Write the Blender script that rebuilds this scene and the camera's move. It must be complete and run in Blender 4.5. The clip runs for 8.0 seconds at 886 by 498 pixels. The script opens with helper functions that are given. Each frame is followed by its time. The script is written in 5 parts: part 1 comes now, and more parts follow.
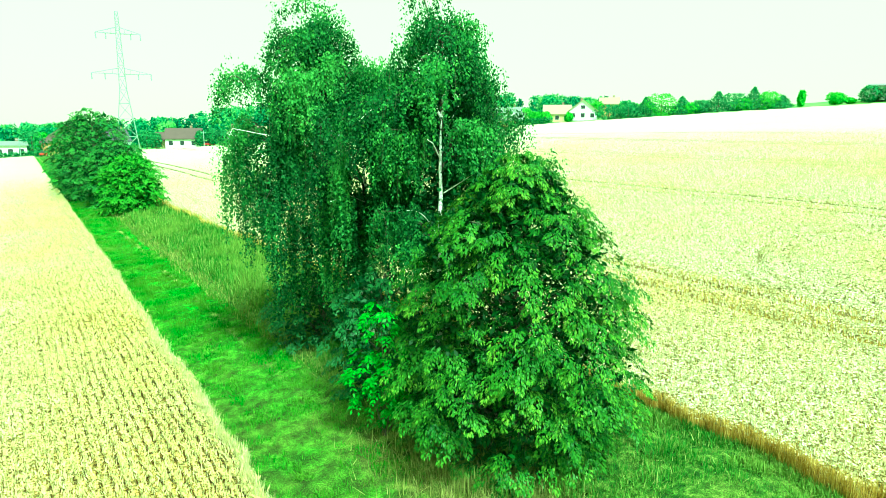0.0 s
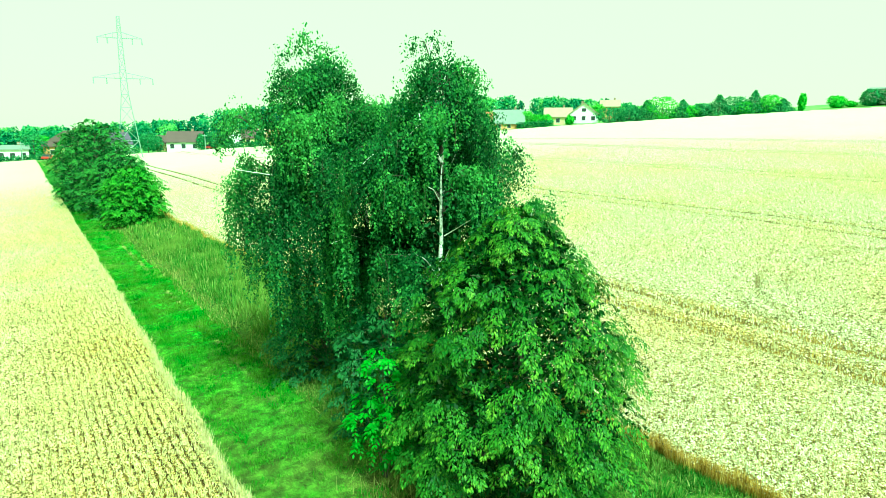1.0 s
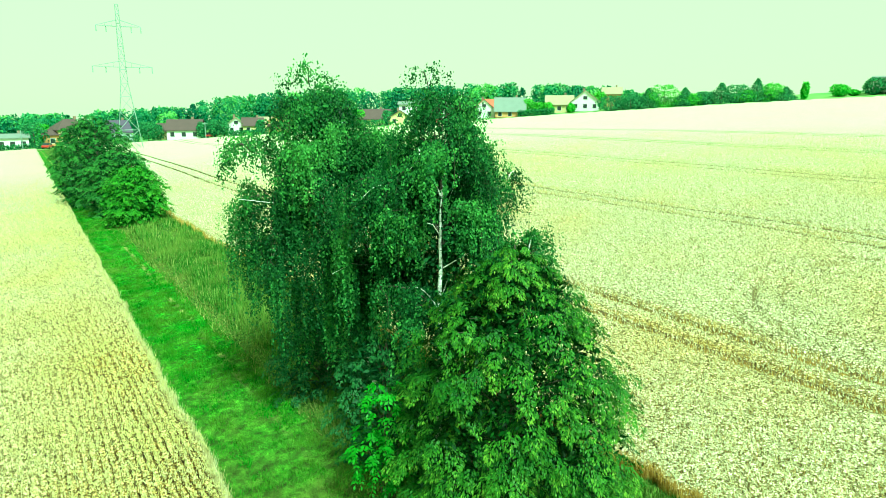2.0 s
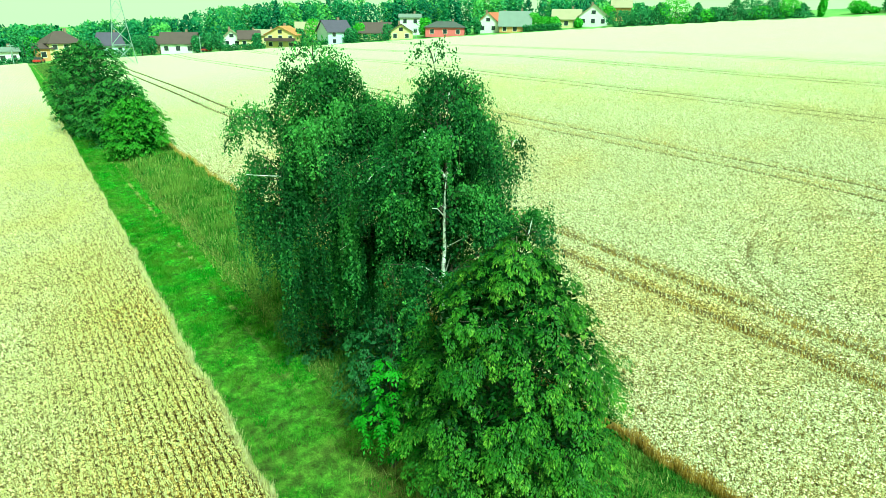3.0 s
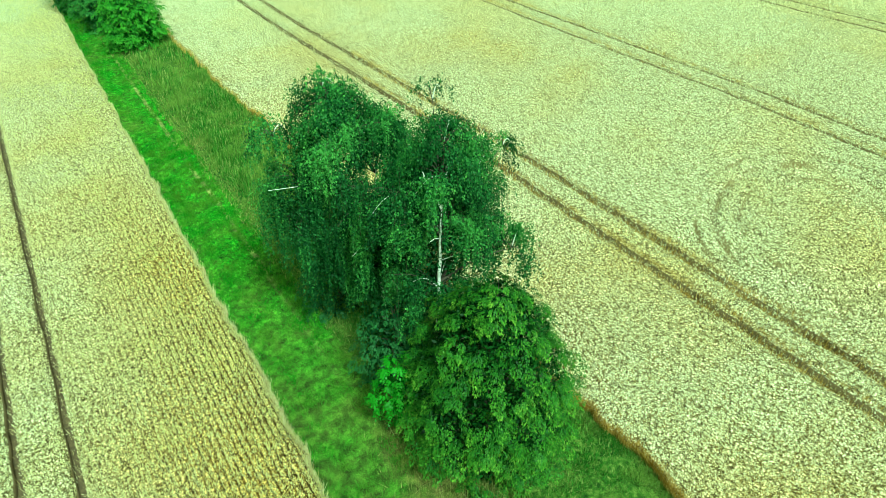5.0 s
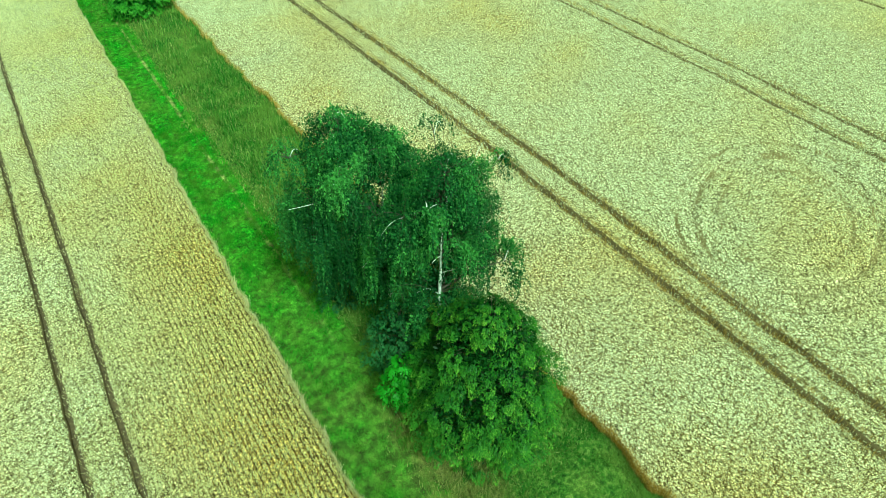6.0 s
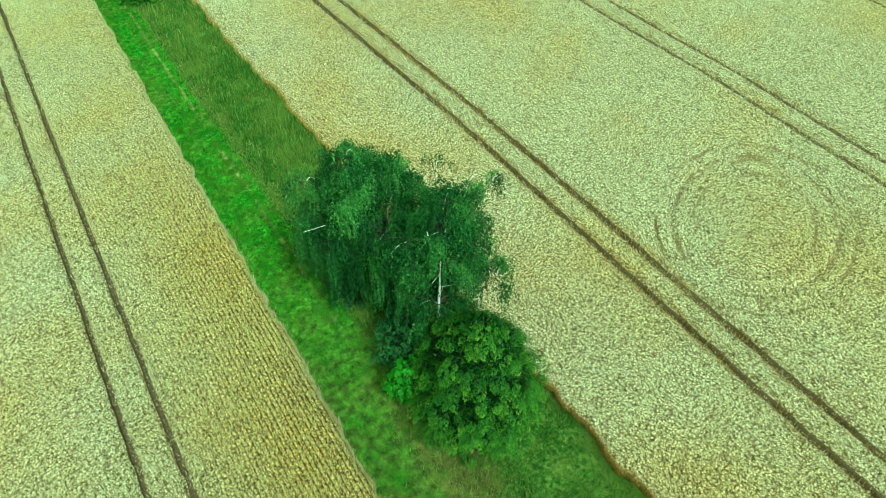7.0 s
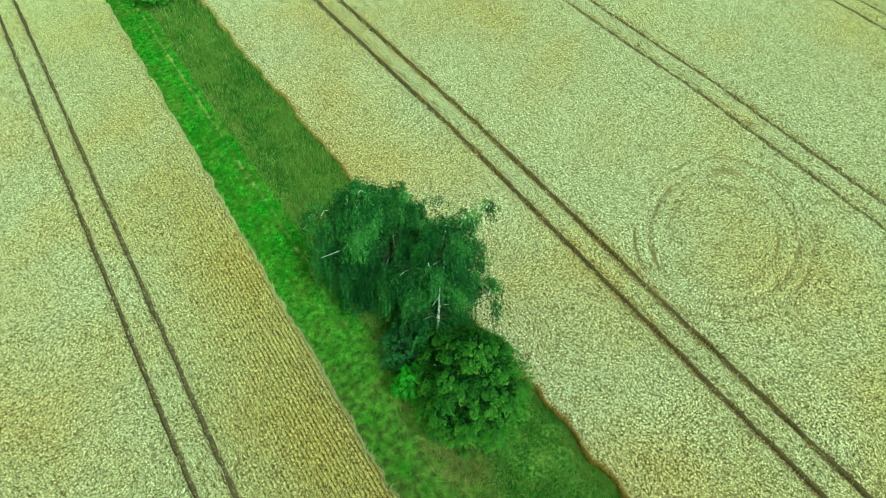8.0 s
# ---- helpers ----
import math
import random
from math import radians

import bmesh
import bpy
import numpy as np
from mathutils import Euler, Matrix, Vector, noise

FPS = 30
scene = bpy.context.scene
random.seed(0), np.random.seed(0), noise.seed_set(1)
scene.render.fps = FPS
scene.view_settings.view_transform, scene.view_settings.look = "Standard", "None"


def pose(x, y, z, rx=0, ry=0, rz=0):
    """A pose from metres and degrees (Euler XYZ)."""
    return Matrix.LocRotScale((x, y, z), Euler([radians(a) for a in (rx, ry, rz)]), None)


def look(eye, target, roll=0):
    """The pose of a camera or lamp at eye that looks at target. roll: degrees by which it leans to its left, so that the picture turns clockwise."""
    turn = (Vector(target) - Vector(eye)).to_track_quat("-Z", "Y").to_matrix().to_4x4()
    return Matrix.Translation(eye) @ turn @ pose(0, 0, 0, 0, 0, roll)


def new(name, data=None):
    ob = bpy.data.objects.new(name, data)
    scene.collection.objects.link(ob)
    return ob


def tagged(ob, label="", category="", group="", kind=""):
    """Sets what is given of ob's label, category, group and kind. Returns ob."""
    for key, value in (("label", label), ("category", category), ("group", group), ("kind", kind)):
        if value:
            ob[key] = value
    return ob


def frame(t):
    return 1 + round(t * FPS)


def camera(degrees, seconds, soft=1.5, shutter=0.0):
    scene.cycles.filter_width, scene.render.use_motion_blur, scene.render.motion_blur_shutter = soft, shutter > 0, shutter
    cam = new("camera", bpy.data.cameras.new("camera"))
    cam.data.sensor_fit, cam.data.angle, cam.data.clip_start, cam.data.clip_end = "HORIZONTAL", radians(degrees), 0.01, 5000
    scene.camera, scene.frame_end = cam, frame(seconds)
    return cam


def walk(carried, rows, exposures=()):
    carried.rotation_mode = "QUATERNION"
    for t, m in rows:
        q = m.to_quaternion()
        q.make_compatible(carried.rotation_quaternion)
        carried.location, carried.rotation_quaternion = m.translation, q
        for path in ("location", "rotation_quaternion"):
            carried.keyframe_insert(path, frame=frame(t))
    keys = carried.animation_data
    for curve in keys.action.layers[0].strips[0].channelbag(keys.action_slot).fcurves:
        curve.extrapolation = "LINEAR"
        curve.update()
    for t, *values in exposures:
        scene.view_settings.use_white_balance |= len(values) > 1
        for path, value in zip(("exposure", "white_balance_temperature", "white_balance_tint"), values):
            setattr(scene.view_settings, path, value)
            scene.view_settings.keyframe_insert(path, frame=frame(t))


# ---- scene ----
cam = camera(70.5, 8.0, soft=0.5)
METRES, EYE, TILT, LEAN, TURN = 24.0, 7.5, -11.0, 0.0, -34.5
ROWS = [
    (0.0, 0.0, 0.0, 0.0, 0.0, 0.0, -0.0),
    (0.5, -0.0042, -0.0028, 0.023, 0.01, -0.05, -0.02),
    (1.0, 0.0005, -0.011, 0.0477, 0.09, -0.09, -0.0),
    (1.2, 0.001, -0.0132, 0.0581, 0.11, -0.17, -0.02),
    (2.3, 0.0025, -0.0243, 0.1199, 0.18, -3.16, -0.15),
    (2.5, 0.0013, -0.0279, 0.1341, 0.19, -4.77, -0.28),
    (2.8, -0.0005, -0.0341, 0.1581, 0.23, -7.62, -0.47),
    (3.0, -0.0018, -0.0382, 0.1766, 0.27, -9.32, -0.52),
    (3.2, -0.0029, -0.0426, 0.1971, 0.33, -10.45, -0.61),
    (3.5, -0.0037, -0.0501, 0.2317, 0.34, -11.5, -0.65),
    (3.8, -0.0025, -0.0602, 0.2723, 0.39, -13.99, -0.83),
    (4.0, -0.0014, -0.0672, 0.3003, 0.37, -16.07, -0.86),
    (4.2, -0.0005, -0.0737, 0.3278, 0.35, -18.14, -0.89),
    (4.5, -0.0002, -0.0815, 0.366, 0.38, -20.97, -1.01),
    (4.7, -0.0001, -0.0871, 0.3926, 0.41, -22.83, -1.11),
    (5.8, -0.0031, -0.1296, 0.567, 0.48, -29.07, -1.28),
    (6.0, -0.0047, -0.137, 0.5973, 0.48, -31.03, -1.35),
    (6.5, -0.0079, -0.1564, 0.6785, 0.51, -34.08, -1.48),
    (7.0, -0.0079, -0.1778, 0.7727, 0.57, -36.11, -1.58),
    (7.5, -0.0092, -0.2001, 0.8662, 0.57, -37.97, -1.63),
    (8.0, -0.0117, -0.2256, 0.9726, 0.58, -39.96, -1.64),
]
EXPOSURES = [(0.0, 1.54, 6200, -65), (1.2, 1.28, 6200, -60), (2.5, 0.95, 6150, -52), (4.5, 0.74, 6050, -49), (8.0, 0.25, 6000, -44)]
walk(cam, [(t, pose(0, 0, EYE, TILT, LEAN, TURN) @ pose(METRES * x, METRES * y, METRES * z, 90 + pitch, roll, yaw)) for t, x, y, z, yaw, pitch, roll in ROWS], EXPOSURES)

# ---- the light ----
world = bpy.data.worlds.new("overcast_sky")
scene.world = world
world.use_nodes = True
wn, wl = world.node_tree.nodes, world.node_tree.links
wn.clear()
sky = wn.new("ShaderNodeTexSky")
sky.sky_type = "NISHITA"
sky.sun_disc = False
SUN_EL, SUN_AZ = 52.0, 184.0     # degrees above the horizon, degrees clockwise from +y
sky.sun_elevation, sky.sun_rotation = radians(SUN_EL), radians(SUN_AZ)
veil = wn.new("ShaderNodeMix")
veil.data_type = "RGBA"
veil.inputs[0].default_value = 0.95
veil.inputs[7].default_value = (4.45, 5.15, 3.2, 1)      # the even cloud layer
air = wn.new("ShaderNodeBackground")
air.inputs[1].default_value = 0.12
wout = wn.new("ShaderNodeOutputWorld")
wl.new(sky.outputs[0], veil.inputs[6])
wl.new(veil.outputs[2], air.inputs[0])
wl.new(air.outputs[0], wout.inputs[0])
sun = new("sun", bpy.data.lights.new("sun", "SUN"))
sun.data.energy, sun.data.angle, sun.data.color = 4.5, radians(12), (0.95, 1.0, 0.97)
a, e = radians(SUN_AZ), radians(SUN_EL)
sun.matrix_world = look((100 * math.sin(a), 100 * math.cos(a), 120), (100 * math.sin(a) - math.sin(a) * math.cos(e), 100 * math.cos(a) - math.cos(a) * math.cos(e), 120 - math.sin(e)))


# ---- materials ----
def nodes_of(name):
    m = bpy.data.materials.new(name)
    m.use_nodes = True
    return m, m.node_tree.nodes, m.node_tree.links, m.node_tree.nodes["Principled BSDF"]


def noise_node(n, l, scale, detail=4.0, coord=None, stretch=None):
    t = n.new("ShaderNodeTexNoise")
    t.inputs["Scale"].default_value, t.inputs["Detail"].default_value = scale, detail
    if coord is not None:
        if stretch:
            mp = n.new("ShaderNodeMapping")
            mp.inputs["Scale"].default_value = stretch
            l.new(coord, mp.inputs[0])
            coord = mp.outputs[0]
        l.new(coord, t.inputs["Vector"])
    return t.outputs["Fac"]


def ramp(n, l, fac, stops):
    r = n.new("ShaderNodeValToRGB")
    while len(r.color_ramp.elements) < len(stops):
        r.color_ramp.elements.new(0.5)
    for el, (p, c) in zip(r.color_ramp.elements, stops):
        el.position, el.color = p, (*c, 1)
    l.new(fac, r.inputs[0])
    return r.outputs[0]


def mix(n, l, fac, a, b, how="MIX"):
    m = n.new("ShaderNodeMix")
    m.data_type, m.blend_type = "RGBA", how
    for slot, v in ((0, fac), (6, a), (7, b)):
        if isinstance(v, (int, float)):
            m.inputs[slot].default_value = v
        elif isinstance(v, tuple):
            m.inputs[slot].default_value = (*v, 1)
        else:
            l.new(v, m.inputs[slot])
    return m.outputs[2]


def bump(n, l, p, height, strength, dist=0.02):
    b = n.new("ShaderNodeBump")
    b.inputs["Strength"].default_value, b.inputs["Distance"].default_value = strength, dist
    l.new(height, b.inputs["Height"])
    l.new(b.outputs[0], p.inputs["Normal"])


def surface(name, c1, c2, fine=30.0, coarse=2.0, rough=0.8, relief=0.3, metal=0.0, stretch=None):
    """A plain surface with grain at a fine scale and stains at a coarse one."""
    m, n, l, p = nodes_of(name)
    pos = n.new("ShaderNodeTexCoord").outputs["Object"]
    f, g = noise_node(n, l, fine, 5, pos, stretch), noise_node(n, l, coarse, 3, pos)
    c = mix(n, l, f, c1, c2)
    c = mix(n, l, mix(n, l, 1.0, g, (0.55, 0.55, 0.55), "MULTIPLY"), c, tuple(0.6 * v for v in c1))
    l.new(c, p.inputs["Base Color"])
    p.inputs["Roughness"].default_value, p.inputs["Metallic"].default_value = rough, metal
    bump(n, l, p, f, relief)
    return m


def leafy(name, stops, through_light=0.3, rough=0.5, patch=None, patch_scale=0.6, margin=None, toned=False, single=0.32):
    """Leaves, blades and ears: a colour of its own for each one, some light through it."""
    m, n, l, p = nodes_of(name)
    isl = n.new("ShaderNodeNewGeometry").outputs["Random Per Island"]
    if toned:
        # leaves are lighter towards the outside and top; dark inner tones paint crown shade
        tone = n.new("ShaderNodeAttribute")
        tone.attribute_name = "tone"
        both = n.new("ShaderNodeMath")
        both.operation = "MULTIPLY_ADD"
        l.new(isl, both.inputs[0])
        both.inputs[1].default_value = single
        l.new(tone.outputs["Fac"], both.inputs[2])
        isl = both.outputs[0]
    c = ramp(n, l, isl, stops)
    pos = n.new("ShaderNodeNewGeometry").outputs["Position"]
    if patch:
        big = ramp(n, l, noise_node(n, l, patch_scale, 3, pos), [(0.42, (0, 0, 0)), (0.62, (1, 1, 1))])
        c = mix(n, l, mix(n, l, 1.0, big, (0.7, 0.7, 0.7), "MULTIPLY"), c, patch)
    if margin:
        # riper along the field's margin: from x = lo to x = hi the colour turns to the given one
        lo, hi, ripe = margin
        xyz = n.new("ShaderNodeSeparateXYZ")
        l.new(pos, xyz.inputs[0])
        mr = n.new("ShaderNodeMapRange")
        mr.inputs[1].default_value, mr.inputs[2].default_value, mr.inputs[4].default_value = lo, hi, 1.7
        l.new(xyz.outputs[0], mr.inputs[0])
        c = mix(n, l, mix(n, l, 1.0, mr.outputs[0], noise_node(n, l, 0.3, 4, pos), "MULTIPLY"), c, ripe)
    l.new(c, p.inputs["Base Color"])
    p.inputs["Roughness"].default_value = rough
    p.inputs["Specular IOR Level"].default_value = 0.1
    t = n.new("ShaderNodeBsdfTranslucent")
    l.new(c, t.inputs[0])
    s = n.new("ShaderNodeMixShader")
    s.inputs[0].default_value = through_light
    out = n["Material Output"]
    l.new(p.outputs[0], s.inputs[1])
    l.new(t.outputs[0], s.inputs[2])
    l.new(s.outputs[0], out.inputs[0])
    return m


EAR_TONES = [(0.0, (0.26, 0.20, 0.085)), (0.25, (0.52, 0.46, 0.25)), (0.6, (0.70, 0.66, 0.43)), (1.0, (0.86, 0.83, 0.61))]
M_EAR = leafy("ripe_wheat_ears", EAR_TONES, 0.2, 0.6, (0.56, 0.46, 0.25), 0.12)
M_EAR_MARGIN = leafy("ripe_wheat_ears_by_the_margin", EAR_TONES, 0.2, 0.6, (0.56, 0.46, 0.25), 0.12, (-8.0, 3.0, (0.53, 0.48, 0.19)))
M_STALK = leafy("wheat_stalks", [(0.0, (0.27, 0.15, 0.03)), (0.6, (0.56, 0.36, 0.09)), (1.0, (0.72, 0.54, 0.20))], 0.2, 0.6)
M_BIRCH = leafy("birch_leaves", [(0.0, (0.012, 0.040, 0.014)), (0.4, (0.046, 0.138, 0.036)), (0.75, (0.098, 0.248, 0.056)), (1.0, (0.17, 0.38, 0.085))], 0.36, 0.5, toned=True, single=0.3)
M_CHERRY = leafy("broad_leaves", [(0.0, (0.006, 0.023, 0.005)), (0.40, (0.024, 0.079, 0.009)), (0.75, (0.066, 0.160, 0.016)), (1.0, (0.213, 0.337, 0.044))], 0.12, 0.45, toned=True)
M_WALNUT = leafy("walnut_leaves", [(0.0, (0.039, 0.132, 0.010)), (0.6, (0.066, 0.232, 0.015)), (1.0, (0.086, 0.294, 0.023))], 0.3, 0.4, toned=True)
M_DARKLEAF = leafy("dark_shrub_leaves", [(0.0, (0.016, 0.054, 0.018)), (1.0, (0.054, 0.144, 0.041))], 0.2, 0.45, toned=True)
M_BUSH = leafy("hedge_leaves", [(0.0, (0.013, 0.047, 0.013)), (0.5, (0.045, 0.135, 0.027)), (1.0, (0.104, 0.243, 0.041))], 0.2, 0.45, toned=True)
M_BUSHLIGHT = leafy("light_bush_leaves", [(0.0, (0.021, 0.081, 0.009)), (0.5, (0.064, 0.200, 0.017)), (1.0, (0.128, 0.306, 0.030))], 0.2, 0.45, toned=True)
# the blue in the forest tones stands in for distance haze
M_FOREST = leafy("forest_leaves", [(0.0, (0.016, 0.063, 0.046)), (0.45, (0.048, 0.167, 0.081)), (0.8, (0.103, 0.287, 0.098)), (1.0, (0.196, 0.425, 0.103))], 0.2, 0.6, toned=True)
M_MOWN = leafy("mown_grass", [(0.0, (0.034, 0.135, 0.007)), (0.7, (0.059, 0.234, 0.011)), (1.0, (0.123, 0.271, 0.025))], 0.3, 0.5, (0.12, 0.20, 0.025), 0.45)
M_TALL = leafy("tall_grass", [(0.0, (0.033, 0.108, 0.011)), (0.55, (0.079, 0.201, 0.024)), (0.85, (0.187, 0.281, 0.056)), (1.0, (0.393, 0.393, 0.141))], 0.25, 0.55, (0.20, 0.28, 0.055), 0.5)
M_DRY = leafy("dry_grass", [(0.0, (0.10, 0.13, 0.028)), (0.6, (0.19, 0.20, 0.05)), (1.0, (0.40, 0.37, 0.14))], 0.25, 0.6)
M_PALESTALK = leafy("pale_wheat_stalks", [(0.0, (0.36, 0.29, 0.12)), (0.6, (0.60, 0.52, 0.28)), (1.0, (0.76, 0.70, 0.45))], 0.2, 0.6)
M_TWIG = surface("grey_brown_bark", (0.05, 0.042, 0.03), (0.11, 0.09, 0.065), 20, 2, 0.9, 0.5)


def worn_ground(n, l, pos):
    """A trodden, half bare stretch of the verge beside the broadleaf tree."""
    mp = n.new("ShaderNodeMapping")
    mp.inputs["Location"].default_value, mp.inputs["Scale"].default_value = (-7.0 / 1.7, -10.0 / 4.2, 0), (1 / 1.7, 1 / 4.2, 0)
    l.new(pos, mp.inputs[0])
    ln = n.new("ShaderNodeVectorMath")
    ln.operation = "LENGTH"
    l.new(mp.outputs[0], ln.inputs[0])
    inner = ramp(n, l, ln.outputs["Value"], [(0.2, (1, 1, 1)), (1.0, (0, 0, 0))])
    return mix(n, l, 1.0, inner, ramp(n, l, noise_node(n, l, 2.2, 6, pos), [(0.35, (0, 0, 0)), (0.62, (1, 1, 1))]), "MULTIPLY")


def zone_ground(name, stops, scale, second, second_scale, relief, worn=False):
    m, n, l, p = nodes_of(name)
    pos = n.new("ShaderNodeNewGeometry").outputs["Position"]
    c = ramp(n, l, noise_node(n, l, scale, 8, pos), stops)
    big = ramp(n, l, noise_node(n, l, second_scale, 3, pos), [(0.45, (0, 0, 0)), (0.65, (1, 1, 1))])
    c = mix(n, l, mix(n, l, 1.0, big, (0.6, 0.6, 0.6), "MULTIPLY"), c, second)
    if worn:
        c = mix(n, l, worn_ground(n, l, pos), c, (0.16, 0.14, 0.045))
    c = mix(n, l, 1.0, c, ramp(n, l, noise_node(n, l, 38, 6, pos), [(0.36, (0.4, 0.4, 0.4)), (0.5, (0.9, 0.9, 0.9)), (0.64, (1.6, 1.6, 1.5))]), "MULTIPLY")
    l.new(c, p.inputs["Base Color"])
    p.inputs["Roughness"].default_value = 0.9
    p.inputs["Specular IOR Level"].default_value = 0.1
    bump(n, l, p, noise_node(n, l, 25, 6, pos), relief, 0.05)
    return m


def path_turf():
    """Mown turf with streaks along the track, a worn pale wheel rut, and thin brownish patches."""
    m, n, l, p = nodes_of("mown_turf")
    pos = n.new("ShaderNodeNewGeometry").outputs["Position"]
    c = ramp(n, l, noise_node(n, l, 9.0, 8, pos, (1.036, 0.666, 0.740)), [(0.34, (0.016, 0.070, 0.005)), (0.5, (0.045, 0.170, 0.009)), (0.66, (0.092, 0.24, 0.022))])
    wear = worn_ground(n, l, pos)
    duller = n.new("ShaderNodeMapRange")
    duller.inputs[1].default_value, duller.inputs[2].default_value, duller.inputs[3].default_value, duller.inputs[4].default_value = 9.0, 26.0, 1.5, 0.0
    thin = ramp(n, l, noise_node(n, l, 0.55, 5, pos, (1.0, 0.6, 1.0)), [(0.42, (0, 0, 0)), (0.85, (1, 1, 1))])
    c = mix(n, l, thin, c, (0.09, 0.12, 0.022))
    xyz = n.new("ShaderNodeSeparateXYZ")
    l.new(pos, xyz.inputs[0])
    l.new(xyz.outputs[1], duller.inputs[0])
    c = mix(n, l, mix(n, l, 1.0, duller.outputs[0], noise_node(n, l, 0.9, 6, pos), "MULTIPLY"), c, (0.065, 0.085, 0.018))
    sway = n.new("ShaderNodeMath")
    sway.operation = "MULTIPLY_ADD"
    l.new(noise_node(n, l, 0.25, 3, pos), sway.inputs[0])
    sway.inputs[1].default_value, sway.inputs[2].default_value = 0.4, -6.3
    off = n.new("ShaderNodeMath")
    off.operation = "ADD"
    l.new(xyz.outputs[0], off.inputs[0])
    l.new(sway.outputs[0], off.inputs[1])
    gap = n.new("ShaderNodeMath")
    gap.operation = "ABSOLUTE"
    l.new(off.outputs[0], gap.inputs[0])
    rut = ramp(n, l, gap.outputs[0], [(0.05, (1, 1, 1)), (0.16, (0, 0, 0))])
    worn = ramp(n, l, noise_node(n, l, 0.35, 4, pos), [(0.36, (0.1, 0.1, 0.1)), (0.54, (1, 1, 1))])
    along = n.new("ShaderNodeMapRange")
    along.inputs[1].default_value, along.inputs[2].default_value = 15.0, 28.0
    l.new(xyz.outputs[1], along.inputs[0])
    c = mix(n, l, mix(n, l, 1.0, along.outputs[0], mix(n, l, 1.0, rut, worn, "MULTIPLY"), "MULTIPLY"), c, (0.19, 0.20, 0.07))
    c = mix(n, l, wear, c, (0.17, 0.155, 0.05))
    tufts = ramp(n, l, noise_node(n, l, 2.6, 7, pos), [(0.36, (0.58, 0.55, 0.6)), (0.5, (1.05, 1.05, 1.0)), (0.64, (1.5, 1.5, 1.35))])
    c = mix(n, l, 1.0, c, tufts, "MULTIPLY")
    c = mix(n, l, 1.0, c, ramp(n, l, noise_node(n, l, 34, 6, pos), [(0.36, (0.4, 0.4, 0.4)), (0.5, (0.9, 0.9, 0.9)), (0.64, (1.6, 1.6, 1.5))]), "MULTIPLY")
    l.new(c, p.inputs["Base Color"])
    p.inputs["Roughness"].default_value = 0.9
    p.inputs["Specular IOR Level"].default_value = 0.1
    bump(n, l, p, noise_node(n, l, 22, 6, pos), 0.9, 0.05)
    return m


M_PATH = path_turf()
M_VERGE = zone_ground("rough_turf", [(0.34, (0.014, 0.042, 0.006)), (0.5, (0.05, 0.105, 0.014)), (0.66, (0.14, 0.19, 0.04))], 6, (0.12, 0.15, 0.03), 0.45, 0.9, True)


